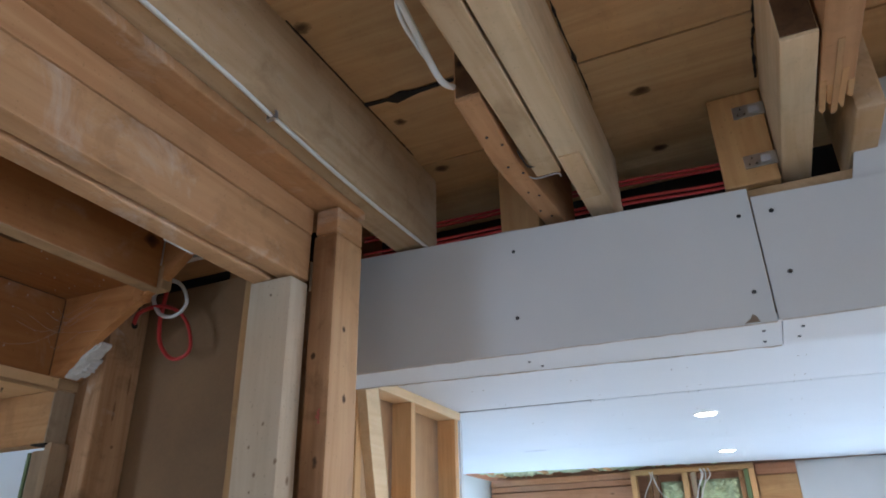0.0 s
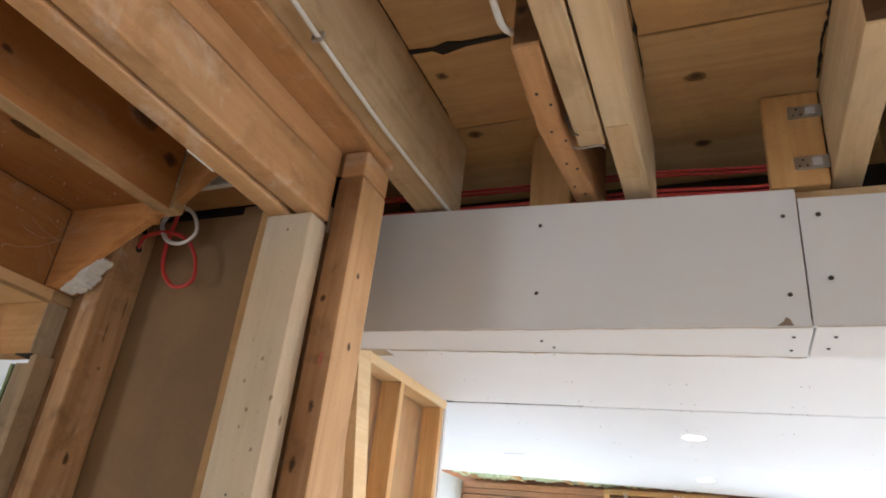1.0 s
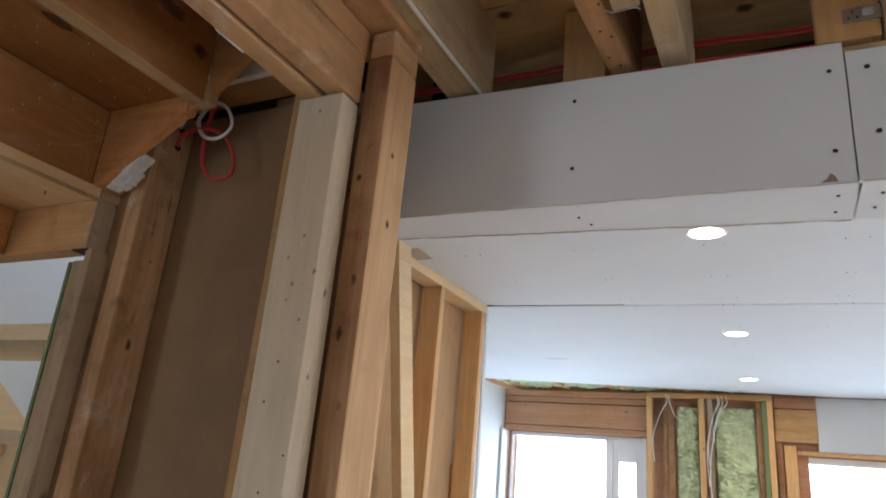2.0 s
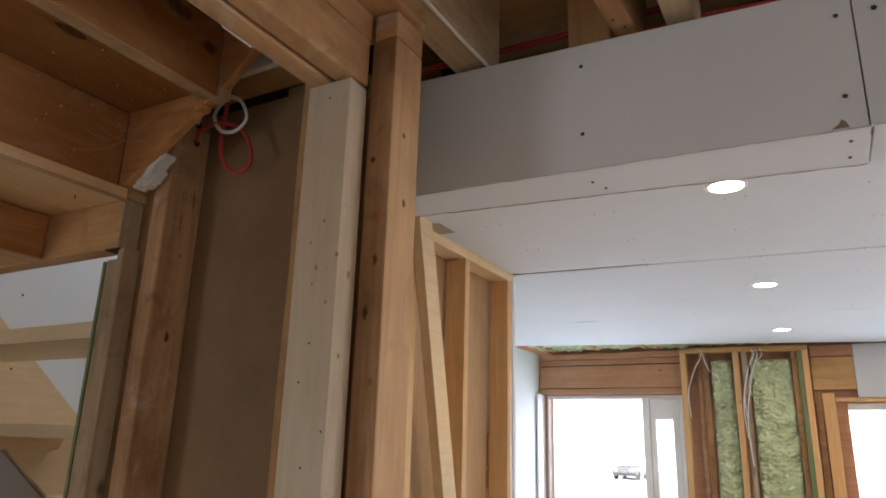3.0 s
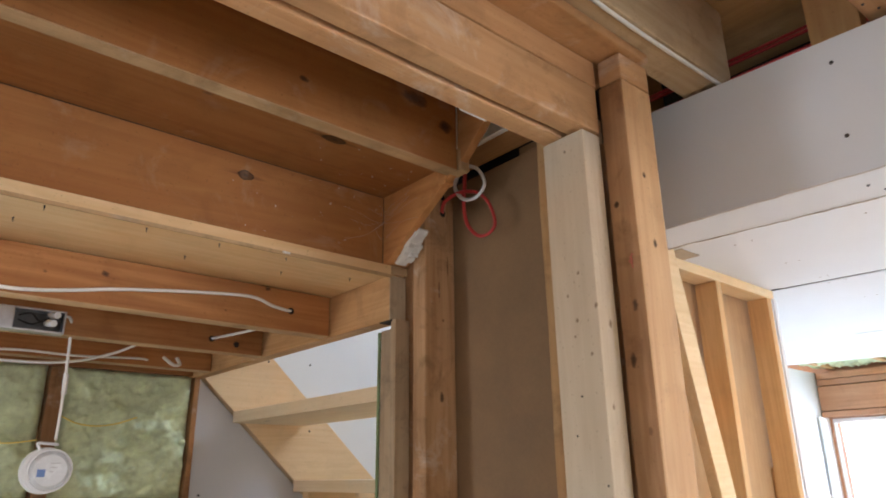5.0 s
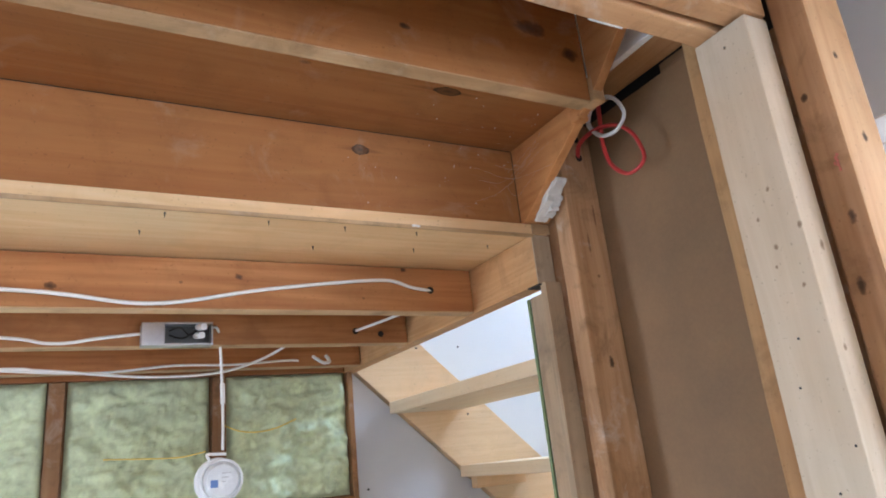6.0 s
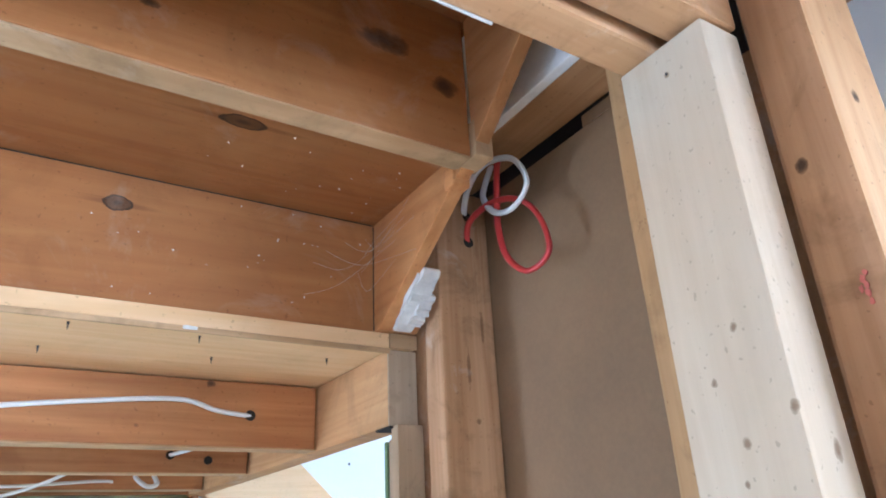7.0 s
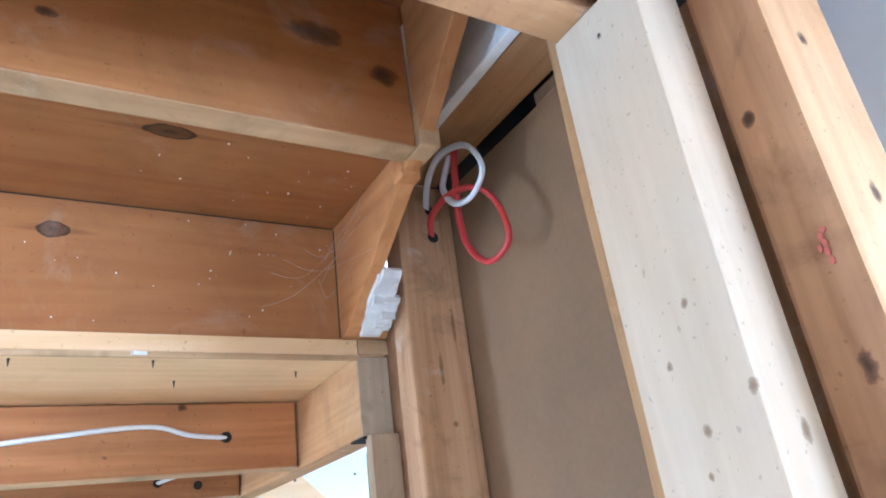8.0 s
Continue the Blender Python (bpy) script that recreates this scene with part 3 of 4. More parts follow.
for z in (2.30, 2.408):
    part("nail_plate", box(0.83, 0.885, 0.3315, 0.3348, z - 0.013, z + 0.013, 0.001), m_steel, bl)
    part("plate_mark", box(0.858, 0.874, 0.3300, 0.3314, z - 0.007, z + 0.007, 0.0), m_grey_wall, bl)
    for k in range(3):
        part("nail", disc(0.838 + 0.006 * k, 0.331, z + 0.006 * (k % 2 * 2 - 1), 0.002, 0.002, "-y"), m_screw, bl)
part("drywall_scrap", slab([(0.985, 2.222), (1.60, 2.21), (1.60, 2.45), (1.035, 2.40)], "y", 0.327, 0.339, 0.001), m_drywall, beam, "drywall scrap behind the beam face")
# board added in near-black: the cavity's shade is put into its colour
lumber("rim_board", -0.1, 3.17, 0.62, 0.66, 2.30, 2.62, m_dark, "near-black board that paints the shade of the joist cavity", "blocking")

# subfloor boards, one row between each pair of joists
deck = tagged(new("subfloor_deck"), "old plank subfloor with dark open joints", "subfloor", kind="structure")
rnd = random.Random(4)
for x0, x1, edges in ((-0.02, 0.512, (-2.97, -2.3, -1.55, -0.85, -0.38, 0.050, 0.30, 0.64)), (0.514, 0.91, (-2.97, -2.1, -1.3, -0.75, -0.16, 0.118, 0.64)), (0.912, 3.17, (-2.97, -1.9, -0.95, -0.2, 0.2, 0.64))):
    for a, b in zip(edges, edges[1:]):
        gap = 0.004
        part("plank", box(x0, x1, a + gap, b - 0.001, 2.456 + rnd.uniform(0, 0.0015), 2.475, 0.0015), m_sub, deck)
part("torn_joint", slab([(0.19, 0.044), (0.24, 0.05), (0.27, 0.042), (0.30, 0.05), (0.42, 0.052), (0.44, 0.058), (0.30, 0.062), (0.25, 0.072), (0.235, 0.058), (0.19, 0.056)], "z", 2.4535, 2.4552), m_dark, deck, "dark torn joint between planks")
def torn_joint(points, width, seed):
    """A dark ragged opening along a plank joint."""
    rr = random.Random(seed)
    n = 26
    path = [Vector((*p, 0)) for p in points]
    left, right = [], []
    for i in range(n + 1):
        f = i / n * (len(path) - 1)
        k = min(int(f), len(path) - 2)
        p = path[k].lerp(path[k + 1], f - k)
        d = (path[k + 1] - path[k]).normalized()
        side, w = Vector((-d.y, d.x, 0)), width * rr.uniform(0.15, 1.0) * (1.0 if rr.random() < 0.85 else 2.2)
        left.append((p + side * w)[:2])
        right.append((p - side * w * rr.uniform(0.3, 1.0))[:2])
    part("torn_joint", slab(left + right[::-1], "z", 2.4535, 2.4552), m_dark, deck, "dark torn joint between planks")


torn_joint([(0.5925, -0.22), (0.594, -0.10), (0.591, 0.0), (0.592, 0.07), (0.592, 0.17), (0.5905, 0.24)], 0.0022, 31)
torn_joint([(0.885, 0.03), (0.884, 0.15), (0.880, 0.20), (0.8815, 0.30)], 0.004, 32)
torn_joint([(0.192, -0.2), (0.1925, 0.1), (0.1925, 0.25)], 0.0016, 33)

# header over the stair opening, its bearing stud and post
hd = tagged(new("header_beam"), "two-ply sawn timber header with a dark gap between plies", "beam")
part("ply", box(0.0, 0.040, -2.97, 0.039, 2.101, 2.246, 0.004, 12, 0.0015, 3), m_header, hd)
part("ply", box(0.049, 0.089, -2.97, 0.046, 2.104, 2.1945, 0.004, 12, 0.0015, 5), m_header, hd)
part("top_strip", box(0.047, 0.0885, -2.97, 0.050, 2.1965, 2.2475, 0.003, 12, 0.0012, 9), m_joist_orange, hd, "browner strip nailed above the outer ply")
lumber("ledger_plate", 0.002, 0.150, -2.97, 0.13, 2.2495, 2.2685, m_header, "paint-smeared ledger plate on the header", "plate")
js = lumber("jack_stud", 0.0, 0.087, 0.0, 0.0475, 0.0, 2.0995, m_jack, "fresh pale stud bearing the header end", "stud", rag=0.0008, edge=0.0025)
lumber("trimmer_stud", -0.061, 0.008, 0.050, 0.122, 0.0, 2.204, m_trimmer, "rough-edged stud behind the pale stud", "stud", rag=0.004)
po = lumber("post", 0.0895, 0.139, 0.0525, 0.139, 0.0, 2.194, m_post, "brown stained post with a paler sawn side", "post", edge=0.004)
po.data.materials.append(m_post_side)
for f in po.data.polygons:
    if f.normal.x > 0.6:
        f.material_index = 1
lumber("post_cap_block", 0.0915, 0.1385, 0.0545, 0.140, 2.197, 2.248, m_header, "short block packed above the post", "blocking")
lumber("filler_stud", 0.012, 0.0875, 0.062, 0.124, 0.0, 2.094, m_stud_brown, "brown filler stud hidden in the post pack", "stud")

# short stair wall beside the opening
lumber("weathered_stud", -0.566, -0.505, 0.056, 0.12, 0.0, 1.866, m_stud_grey, "grey stud behind the green-edged drywall", "stud")
lumber("weathered_stud", -0.456, -0.4385, 0.003, 0.0405, 0.0, 1.866, m_stud_grey, "weathered grey stud under the landing", "stud", edge=0.0015)
lumber("aged_stud", -0.426, -0.384, 0.040, 0.1255, 0.0, 2.19, m_aged, "aged brown stud at the stair wall", "stud", rag=0.002)
lumber("packing_stud", -0.50, -0.430, 0.0445, 0.124, 0.0, 2.04, m_stud_brown, "dark brown stud packed behind the aged stud", "stud")
lumber("top_plate", -0.41, -0.014, 0.052, 0.1235, 2.206, 2.262, m_plate_brown, "brown top plate over the paper-backed panel", "plate", rag=0.002)
pan = structure("wall_panel", box(-0.506, 0.03, 0.127, 0.139, 0.0, 2.188, 0.001), m_kraft, "brown paper back of a drywall panel between studs", "wall")
structure("trim_panel_top", box(-0.172, -0.014, 0.1272, 0.139, 2.1885, 2.2055, 0.001), m_kraft, "paper strip closing the end of the gap", "trim")
# three added sheets around the slot, its shade put into their black colour
structure("wall_panel_backing", box(-0.506, 0.03, 0.170, 0.18, 2.10, 2.32, 0), m_slot_shade, "black sheet that paints the shade in the gap over the panel", "wall")
structure("wall_panel_backing_low", box(-0.506, 0.03, 0.1395, 0.1635, 2.10, 2.12, 0), m_slot_shade, "black ledge that paints the shade low in the gap", "wall")
structure("wall_panel_cap", box(-0.506, 0.03, 0.1245, 0.1695, 2.30, 2.32, 0), m_slot_shade, "black cap that paints the shade above the gap", "wall")
structure("trim_drywall_edge", box(-0.4, -0.016, 0.036, 0.050, 2.204, 2.50, 0.002, 14, 0.003), m_white_gypsum, "broken white drywall edge above the plate", "trim")
structure("wall_drywall_return", box(-0.580, -0.568, 0.058, 0.138, 0.0, 1.864, 0), m_drywall, "drywall on the stair side with a green edge", "wall")
structure("trim_green_edge", box(-0.5755, -0.5675, 0.0545, 0.0575, 0.0, 1.863, 0), m_green_tape, "green paper edge of moisture board", "trim")

# ---- upper steps seen from beneath ----
st = tagged(new("upper_stair"), "old varnished stair steps seen from beneath", "stair")
Y0 = -1.9
part("riser", box(-0.237, -0.205, Y0, -0.022, 2.124, 2.318, 0.002, 8, 0.0008, 2), m_riser, st)
part("raw_edge", box(-0.2365, -0.2055, Y0, -0.023, 2.1215, 2.1238, 0.0006), m_raw, st, "pale raw lower edge")
part("tread", box(-0.50, -0.238, Y0, -0.004, 2.146, 2.172, 0.001), m_riser, st)
part("riser", box(-0.477, -0.457, Y0, -0.002, 1.986, 2.1455, 0.001, 8, 0.0006, 8), m_riser, st)
part("tread", box(-0.24, -0.002, Y0, -0.004, 2.319, 2.345, 0.001), m_riser, st)
part("side_wedge", slab([(-0.4565, 1.988), (-0.4565, 2.1455), (-0.206, 2.1455), (-0.206, 2.136), (-0.442, 1.988)], "y", -0.020, -0.002, 0.001), m_closer, st)
part("wedge_backing", slab([(-0.4565, 1.988), (-0.444, 1.988), (-0.386, 2.024), (-0.4565, 2.024)], "y", -0.0015, 0.038, 0.001), m_closer, st)
part("side_wedge", slab([(-0.2045, 2.14), (-0.2045, 2.318), (-0.004, 2.318), (-0.004, 2.305), (-0.195, 2.14)], "y", -0.020, -0.002, 0.001), m_closer, st)
part("corner_block", box(-0.237, -0.196, -0.021, 0.004, 2.122, 2.170, 0.003), m_raw, st, "split pale block at the riser end")
part("corner_block", box(-0.262, -0.240, -0.024, 0.000, 2.106, 2.134, 0.003), m_closer, st, "small broken wood block")
rl = random.Random(5)
for y0, y1, f0, f1, w in ((-0.004, 0.022, 0.0, 1.0, 0.0062), (0.010, 0.030, 0.12, 0.62, 0.0098), (-0.007, 0.012, 0.30, 0.9, 0.0042)):
    near_side, far_side = [], []
    for k in range(22):
        f = f0 + (f1 - f0) * k / 21
        taper = 0.35 + 0.65 * math.sin(math.pi * (k + 1) / 23)
        cx, cz = -0.432 + 0.082 * f, 1.986 + 0.060 * f
        a, b = w * taper * (0.75 + 0.3 * noise.noise(Vector((k * 0.55, w * 900, 0)))), w * taper * (1.0 + 0.5 * noise.noise(Vector((k * 0.45, w * 700, 4.0))))
        near_side.append((cx - 0.59 * a, cz + 0.81 * a))
        far_side.append((cx + 0.59 * b, cz - 0.81 * b))
    bm = slab(near_side + far_side[::-1], "y", y0, y1)
    for v in bm.verts:
        v.co += 0.0028 * noise.noise_vector(v.co * 70)
    part("plaster_smear", bm, m_gypsum, st, "dried white plaster crust")
part("joint", box(-0.4562, -0.4552, Y0, -0.0225, 2.1437, 2.1449, 0.0002), m_dark, st)
part("joint", box(-0.4562, -0.4552, -0.0217, -0.0203, 1.99, 2.142, 0.0002), m_dark, st)
part("nosing_chip", slab([(-0.46, -0.25), (-0.455, -0.268), (-0.447, -0.262), (-0.45, -0.248)], "z", 1.962, 1.966), m_gypsum, st)

ld = tagged(new("landing"), "stair landing frame with plywood deck seen from beneath", "landing")
part("deck", box(-1.598, -0.452, Y0, 0.0385, 1.967, 1.9872, 0.001), m_landing_ply, ld)
part("edge_strip", box(-0.4555, -0.4500, Y0, 0.0, 1.9600, 1.9665, 0.001), m_raw, ld)
part("rim", box(-1.598, -0.457, 0.0, 0.040, 1.866, 1.9665, 0.003, 8, 0.001, 4), m_rim, ld)
part("end_grain", box(-0.4565, -0.4535, -0.001, 0.0415, 1.864, 1.9655, 0.001, 6, 0.0006, 3), m_stud_grey, ld, "weathered grey sawn end")
part("deck_end", box(-0.4515, -0.448, -0.001, 0.0405, 1.967, 1.9868, 0.001), m_raw, ld, "dusty brown end of the deck")
part("rim_split", box(-0.490, -0.450, -0.0025, 0.043, 1.8625, 1.8655, 0.0006), m_dark, ld)
for x in (-0.70, -1.055, -1.41):
    part("joist", box(x - 0.038, x, Y0, -0.0035, 1.869, 1.9645, 0.002, 8, 0.001, x), m_landing_joist, ld)
    part("raw_edge", box(x - 0.0375, x - 0.0005, Y0, -0.002, 1.8668, 1.8688, 0.0005), m_raw, ld, "pale raw lower edge")
part("ledger", box(-1.598, -1.562, Y0, -0.001, 1.869, 1.9665, 0.002), m_landing_joist, ld)
structure("landing_closure", box(-1.598, -0.0, Y0 - 0.03, Y0 - 0.002, 1.80, 2.6, 0), m_drywall, "drywall closing the far end of the landing", "wall")
for hx, hy, hz in ((-0.70, -0.108, 1.915), (-1.055, -0.15, 1.90), (-1.055, -0.08, 1.892)):
    part("drilled_hole", disc(hx + 0.0006, hy, hz, 0.008, 0.001, "+x", dome=1.0), m_dark, ld)

# ---- lower flight ----
fl = tagged(new("lower_stair"), "new open-riser stair of pale lumber going down", "stair")
P0, P1 = (0.02, 1.886), (1.9, 0.147)
sl = math.atan2(P1[1] - P0[1], P1[0] - P0[0])
nx, nz = -math.sin(sl) * 0.235, math.cos(sl) * 0.235
part("stringer", slab([P0, P1, (P1[0] + nx, P1[1] + nz), (0.24, 2.0), (0.02, 1.985)], "x", -1.602, -1.563, 0.002), m_stringer, fl)
for i in range(8):
    y, z = 0.17 + 0.245 * i, 1.762 - 0.226 * i
    part("tread", box(-1.562, -0.614, y - 0.02, y + 0.26, z - 0.038, z, 0.003), m_stair, fl)
for i in range(1, 4):
    y, z = 0.17 + 0.245 * i, 1.762 - 0.226 * i
    part("cleat", box(-1.562, -1.524, y + 0.02, y + 0.22, z - 0.078, z - 0.039, 0.002), m_stringer, fl)
structure("wall_under_stair", slab([(0.028, 0.0), (0.028, 1.872), (1.88, 0.16), (1.88, 0.0)], "x", -1.603, -1.585), m_grey_wall, "grey drywall below the stair stringer", "wall")
lumber("stair_blocking", -1.2, -0.53, 2.0, 2.05, 1.42, 1.56, m_plate_x, "pale blocking board across the stairwell end", "blocking")
lumber("stair_blocking", -1.15, -0.53, 1.99, 2.05, 1.33, 1.40, m_closer, "orange blocking board across the stairwell end", "blocking")

# ---- foam insulated wall under the landing ----
def foam(name, u0, u1, v0, v1, put, depth, label, seed):
    """Spray foam in a stud bay: a lumpy sheet that bulges from its backing."""
    bm = bmesh.new()
    nu, nv = max(8, int((u1 - u0) / 0.0065)), max(8, int((v1 - v0) / 0.0065))
    grid = []
    for i in range(nu + 1):
        row = []
        for j in range(nv + 1):
            u, v = u0 + (u1 - u0) * i / nu, v0 + (v1 - v0) * j / nv
            p = Vector((u * 9, v * 13, seed * 5.1))
            rim_d = min(u - u0, u1 - u, v - v0, v1 - v)
            h = depth * (0.5 + 0.5 * noise.noise(p) + 0.5 * abs(noise.noise(p * 2.3)) + 0.32 * abs(noise.noise(p * 5.5)) + 0.12 * noise.noise(p * 11.0))
            h *= min(1.0, 0.25 + rim_d / 0.02)
            row.append(bm.verts.new(put(u, v, h)))
        grid.append(row)
    for i in range(nu):
        for j in range(nv):
            bm.faces.new((grid[i][j], grid[i + 1][j], grid[i + 1][j + 1], grid[i][j + 1]))
    return tagged(link(name, bm, m_foam, smooth=True), label, "insulation", "spray foam bays")


for i, (a, b) in enumerate(((-0.375, 0.005), (-0.80, -0.425), (-1.23, -0.85), (-1.65, -1.27))):
    foam("foam_insulation", a, b, 1.486, 1.872, lambda u, v, h: (-1.598 + h, u, v), 0.05, "pale green spray foam between studs", i + 1)
    foam("foam_insulation", a, b, 0.05, 1.43, lambda u, v, h: (-1.598 + h, u, v), 0.05, "pale green spray foam below the fire block", i + 9)
for y in (-0.42, -0.845, -1.265, -1.7):
    lumber("wall_stud", -1.598, -1.557, y - 0.0, y + 0.04, 0.0, 1.867, m_stud_brown, "brown wall stud between foam bays", "stud", "foam wall studs")
lumber("wall_stud", -1.598, -1.556, 0.006, 0.024, 0.0, 1.867, m_stud_brown, "brown wall stud beside the grey drywall", "stud", "foam wall studs")
for i, (a, b) in enumerate(((-0.378, 0.004), (-0.803, -0.422), (-1.223, -0.847))):
    lumber("fire_block", -1.598, -1.556, a, b, 1.433, 1.482, m_riser, "brown horizontal fire block between studs", "blocking", "fire blocks")

# ---- stud wall beyond the post ----
lumber("wall_top_plate", -0.585, -0.497, 0.48, 2.052, 2.240, 2.279, m_plate_y, "fresh pale top plate of the stud wall", "plate")
for y in (0.75, 1.155, 1.56, 1.985):
    lumber("wall_stud", -0.585, -0.497, y, y + 0.038, 0.0, 2.2395, m_stud, "fresh pine stud of the partition", "stud", "partition studs")
br = link("diagonal_brace", box(-0.019, 0.019, -0.045, 0.045, 0.0, 2.3, 0.003, 8, 0.001, 3), m_plate_y)
br.matrix_world = Matrix.Translation((-0.475, 1.70, 0.06)) @ Matrix.Rotation(radians(13.5), 4, "X")
tagged(br, "pale diagonal brace nailed across the studs", "brace")
structure("trim_corner_bead", box(-0.497, -0.490, 2.026, 2.052, 0.0, 2.24, 0), m_drywall, "drywall edge at the partition end", "trim")

# ---- far end of the room ----
lumber("window_header", -1.46, -0.25, 4.885, 4.955, 1.985, 2.17, m_fir, "reddish header board over the patio opening", "beam")
lumber("header_plate", -1.46, -0.25, 4.89, 4.955, 2.178, 2.222, m_fir, "reddish plate above the header", "plate")
lumber("header_plate", -1.46, -0.25, 4.885, 4.955, 2.226, 2.276, m_fir, "reddish upper plate above the header", "plate")
lumber("header_plate", -1.46, -0.25, 4.88, 4.955, 1.935, 1.98, m_fir, "reddish sill strip under the header", "plate")
lumber("window_header", 0.655, 0.93, 4.89, 4.955, 1.955, 2.19, m_plate_x, "orange header board over the window", "beam")
lumber("header_plate", 0.655, 0.93, 4.885, 4.955, 2.196, 2.276, m_fir, "brown plate above the window header", "plate")
fr = tagged(new("insulated_frame"), "stud frame with foam bays and loose white cables", "wall frame")
part("top_plate", box(-0.25, 0.648, 4.80, 4.87, 2.236, 2.274, 0.003), m_plate_x, fr)
for x0, x1, mt in ((-0.25, -0.208, m_stud), (-0.13, -0.10, m_stud_brown), (-0.088, -0.05, m_stud_brown), (0.135, 0.178, m_stud), (0.20, 0.235, m_stud_grey), (0.535, 0.57, m_stud_brown), (0.575, 0.606, m_green_tape), (0.608, 0.648, m_stud)):
    part("stud", box(x0, x1, 4.80 if mt != m_stud_brown else 4.84, 4.87, 0.0, 2.235, 0.003), mt, fr)
foam("foam_insulation", -0.045, 0.134, 0.05, 2.19, lambda u, v, h: (u, 4.955 - h, v), 0.10, "green spray foam in a stud bay", 21)
foam("foam_insulation", 0.236, 0.534, 0.05, 2.19, lambda u, v, h: (u, 4.955 - h, v), 0.10, "green spray foam in a stud bay", 22)
foam("foam_insulation", -1.46, 0.6, 4.32, 4.93, lambda u, v, h: (u, v, 2.35 - h), 0.05, "green spray foam between ceiling joists", 23)
for x in (-1.35, -0.95, -0.55, -0.44, -0.05, 0.35):
    lumber("ceiling_joist", x, x + 0.038, 3.9, 4.95, 2.298, 2.42, m_stud, "ceiling joist end beyond the drywall", "joist", "far ceiling joists")
structure("wall_window_patch", box(0.932, 3.17, 4.90, 4.957, 1.90, 2.278, 0.001), m_drywall, "drywall patch above the window", "wall")
structure("wall_window_right", box(2.30, 3.17, 4.90, 4.957, 0.0, 1.897, 0.001), m_drywall, "drywall beside the window", "wall")
structure("wall_window_low", box(0.655, 2.298, 4.90, 4.957, 0.0, 0.33, 0.001), m_drywall, "drywall below the window", "wall")
lumber("window_jamb_stud", 0.655, 0.70, 4.885, 4.955, 0.34, 1.95, m_stud_brown, "brown stud beside the window", "stud")
lumber("window_jamb_stud", 0.706, 0.785, 4.88, 4.955, 0.34, 1.93, m_stud, "yellow foam-stained stud beside the window", "stud")
lumber("window_sill_strip", 0.79, 2.29, 4.885, 4.955, 1.872, 1.896, m_stud, "pale shim strip above the window", "plate")


def framed_window(name, x0, x1, z0, z1, y, w, panes, label):
    win = tagged(new(name), label, "window", kind="structure")
    for a, b, c, d in ((x0, x0 + w, z0, z1), (x1 - w, x1, z0, z1), (x0 + w, x1 - w, z1 - w, z1), (x0 + w, x1 - w, z0, z0 + w)):
        part("window_frame", box(a, b, y, y + 0.06, c, d, 0.004), m_pvc, win)
    for a, b in panes:
        g = part("pane", box(a, b, y + 0.025, y + 0.031, z0 + w, z1 - w, 0), m_glass, win)
        g.visible_shadow = False
    return win


w1 = framed_window("window_1", -1.44, -0.28, 0.02, 1.928, 4.965, 0.03, [(-1.41, -0.60)], "white patio opening with bright snow outside")
part("mullion", box(-0.60, -0.545, 4.955, 5.02, 0.05, 1.90, 0.004), m_pvc, w1)
dr = tagged(new("patio_door"), "white door with a narrow glazed light", "door")
for a, b, c, d in ((-0.543, -0.50, 0.05, 1.897), (-0.365, -0.311, 0.05, 1.897), (-0.50, -0.365, 1.735, 1.897), (-0.50, -0.365, 0.05, 0.35)):
    part("rail", box(a, b, 4.97, 5.01, c, d, 0.004), m_pvc, dr)
g = part("pane", box(-0.50, -0.365, 4.988, 4.994, 0.35, 1.735, 0), m_glass, dr)
g.visible_shadow = False
framed_window("window_2", 0.79, 2.295, 0.36, 1.87, 4.962, 0.055, [(0.845, 2.24)], "white-framed window with bright snow outside")
part("window_liner", box(-1.459, -1.441, 4.80, 4.96, 0.0, 1.935, 0.002), m_pvc, w1)

# ---- recessed lights ----
for x, y in ((0.530, 1.262), (0.530, 2.68), (0.526, 4.075)):
    lt = tagged(new("recessed_light"), "round recessed ceiling light, switched on", "ceiling light", "recessed lights")
    part("lens", disc(x, y, 2.2785, 0.050, 0.004, "-z", 32, 0.94), m_lens, lt)
    bm = bmesh.new()
    rings = []
    for r, z in ((0.050, 2.2765), (0.053, 2.2745), (0.060, 2.2755), (0.062, 2.2798)):
        rings.append([bm.verts.new((x + r * math.cos(k * math.pi / 18), y + r * math.sin(k * math.pi / 18), z)) for k in range(36)])
    for a, b in zip(rings, rings[1:]):
        for k in range(36):
            bm.faces.new((a[k], a[(k + 1) % 36], b[(k + 1) % 36], b[k]))
    part("trim_ring", bm, m_pvc, lt, "", True)
    led = new("recessed_lamp", bpy.data.lights.new("recessed_lamp", "AREA"))
    led.data.shape, led.data.size, led.data.energy, led.data.color = "DISK", 0.09, 0.9, (1.0, 0.85, 0.66)
    led.matrix_world = pose(x, y, 2.272)

# ---- cables ----
def cable(name, pts, r, mat, label, flat=1.0, category="cable", steps=8):
    return tagged(link(name, tube(pts, r, flat, 10, steps), mat, smooth=True), label, category)


cable("red_cable", [(-0.303, 0.10, 2.225), (-0.302, 0.09, 2.19), (-0.300, 0.085, 2.15), (-0.304, 0.085, 2.105), (-0.292, 0.085, 2.055), (-0.251, 0.083, 2.019), (-0.210, 0.083, 2.030),
                    (-0.224, 0.085, 2.082), (-0.262, 0.086, 2.122), (-0.312, 0.082, 2.138), (-0.362, 0.082, 2.133), (-0.384, 0.09, 2.116), (-0.398, 0.10, 2.105)], 0.0045, m_red, "red cable looped below the top plate", 0.8)
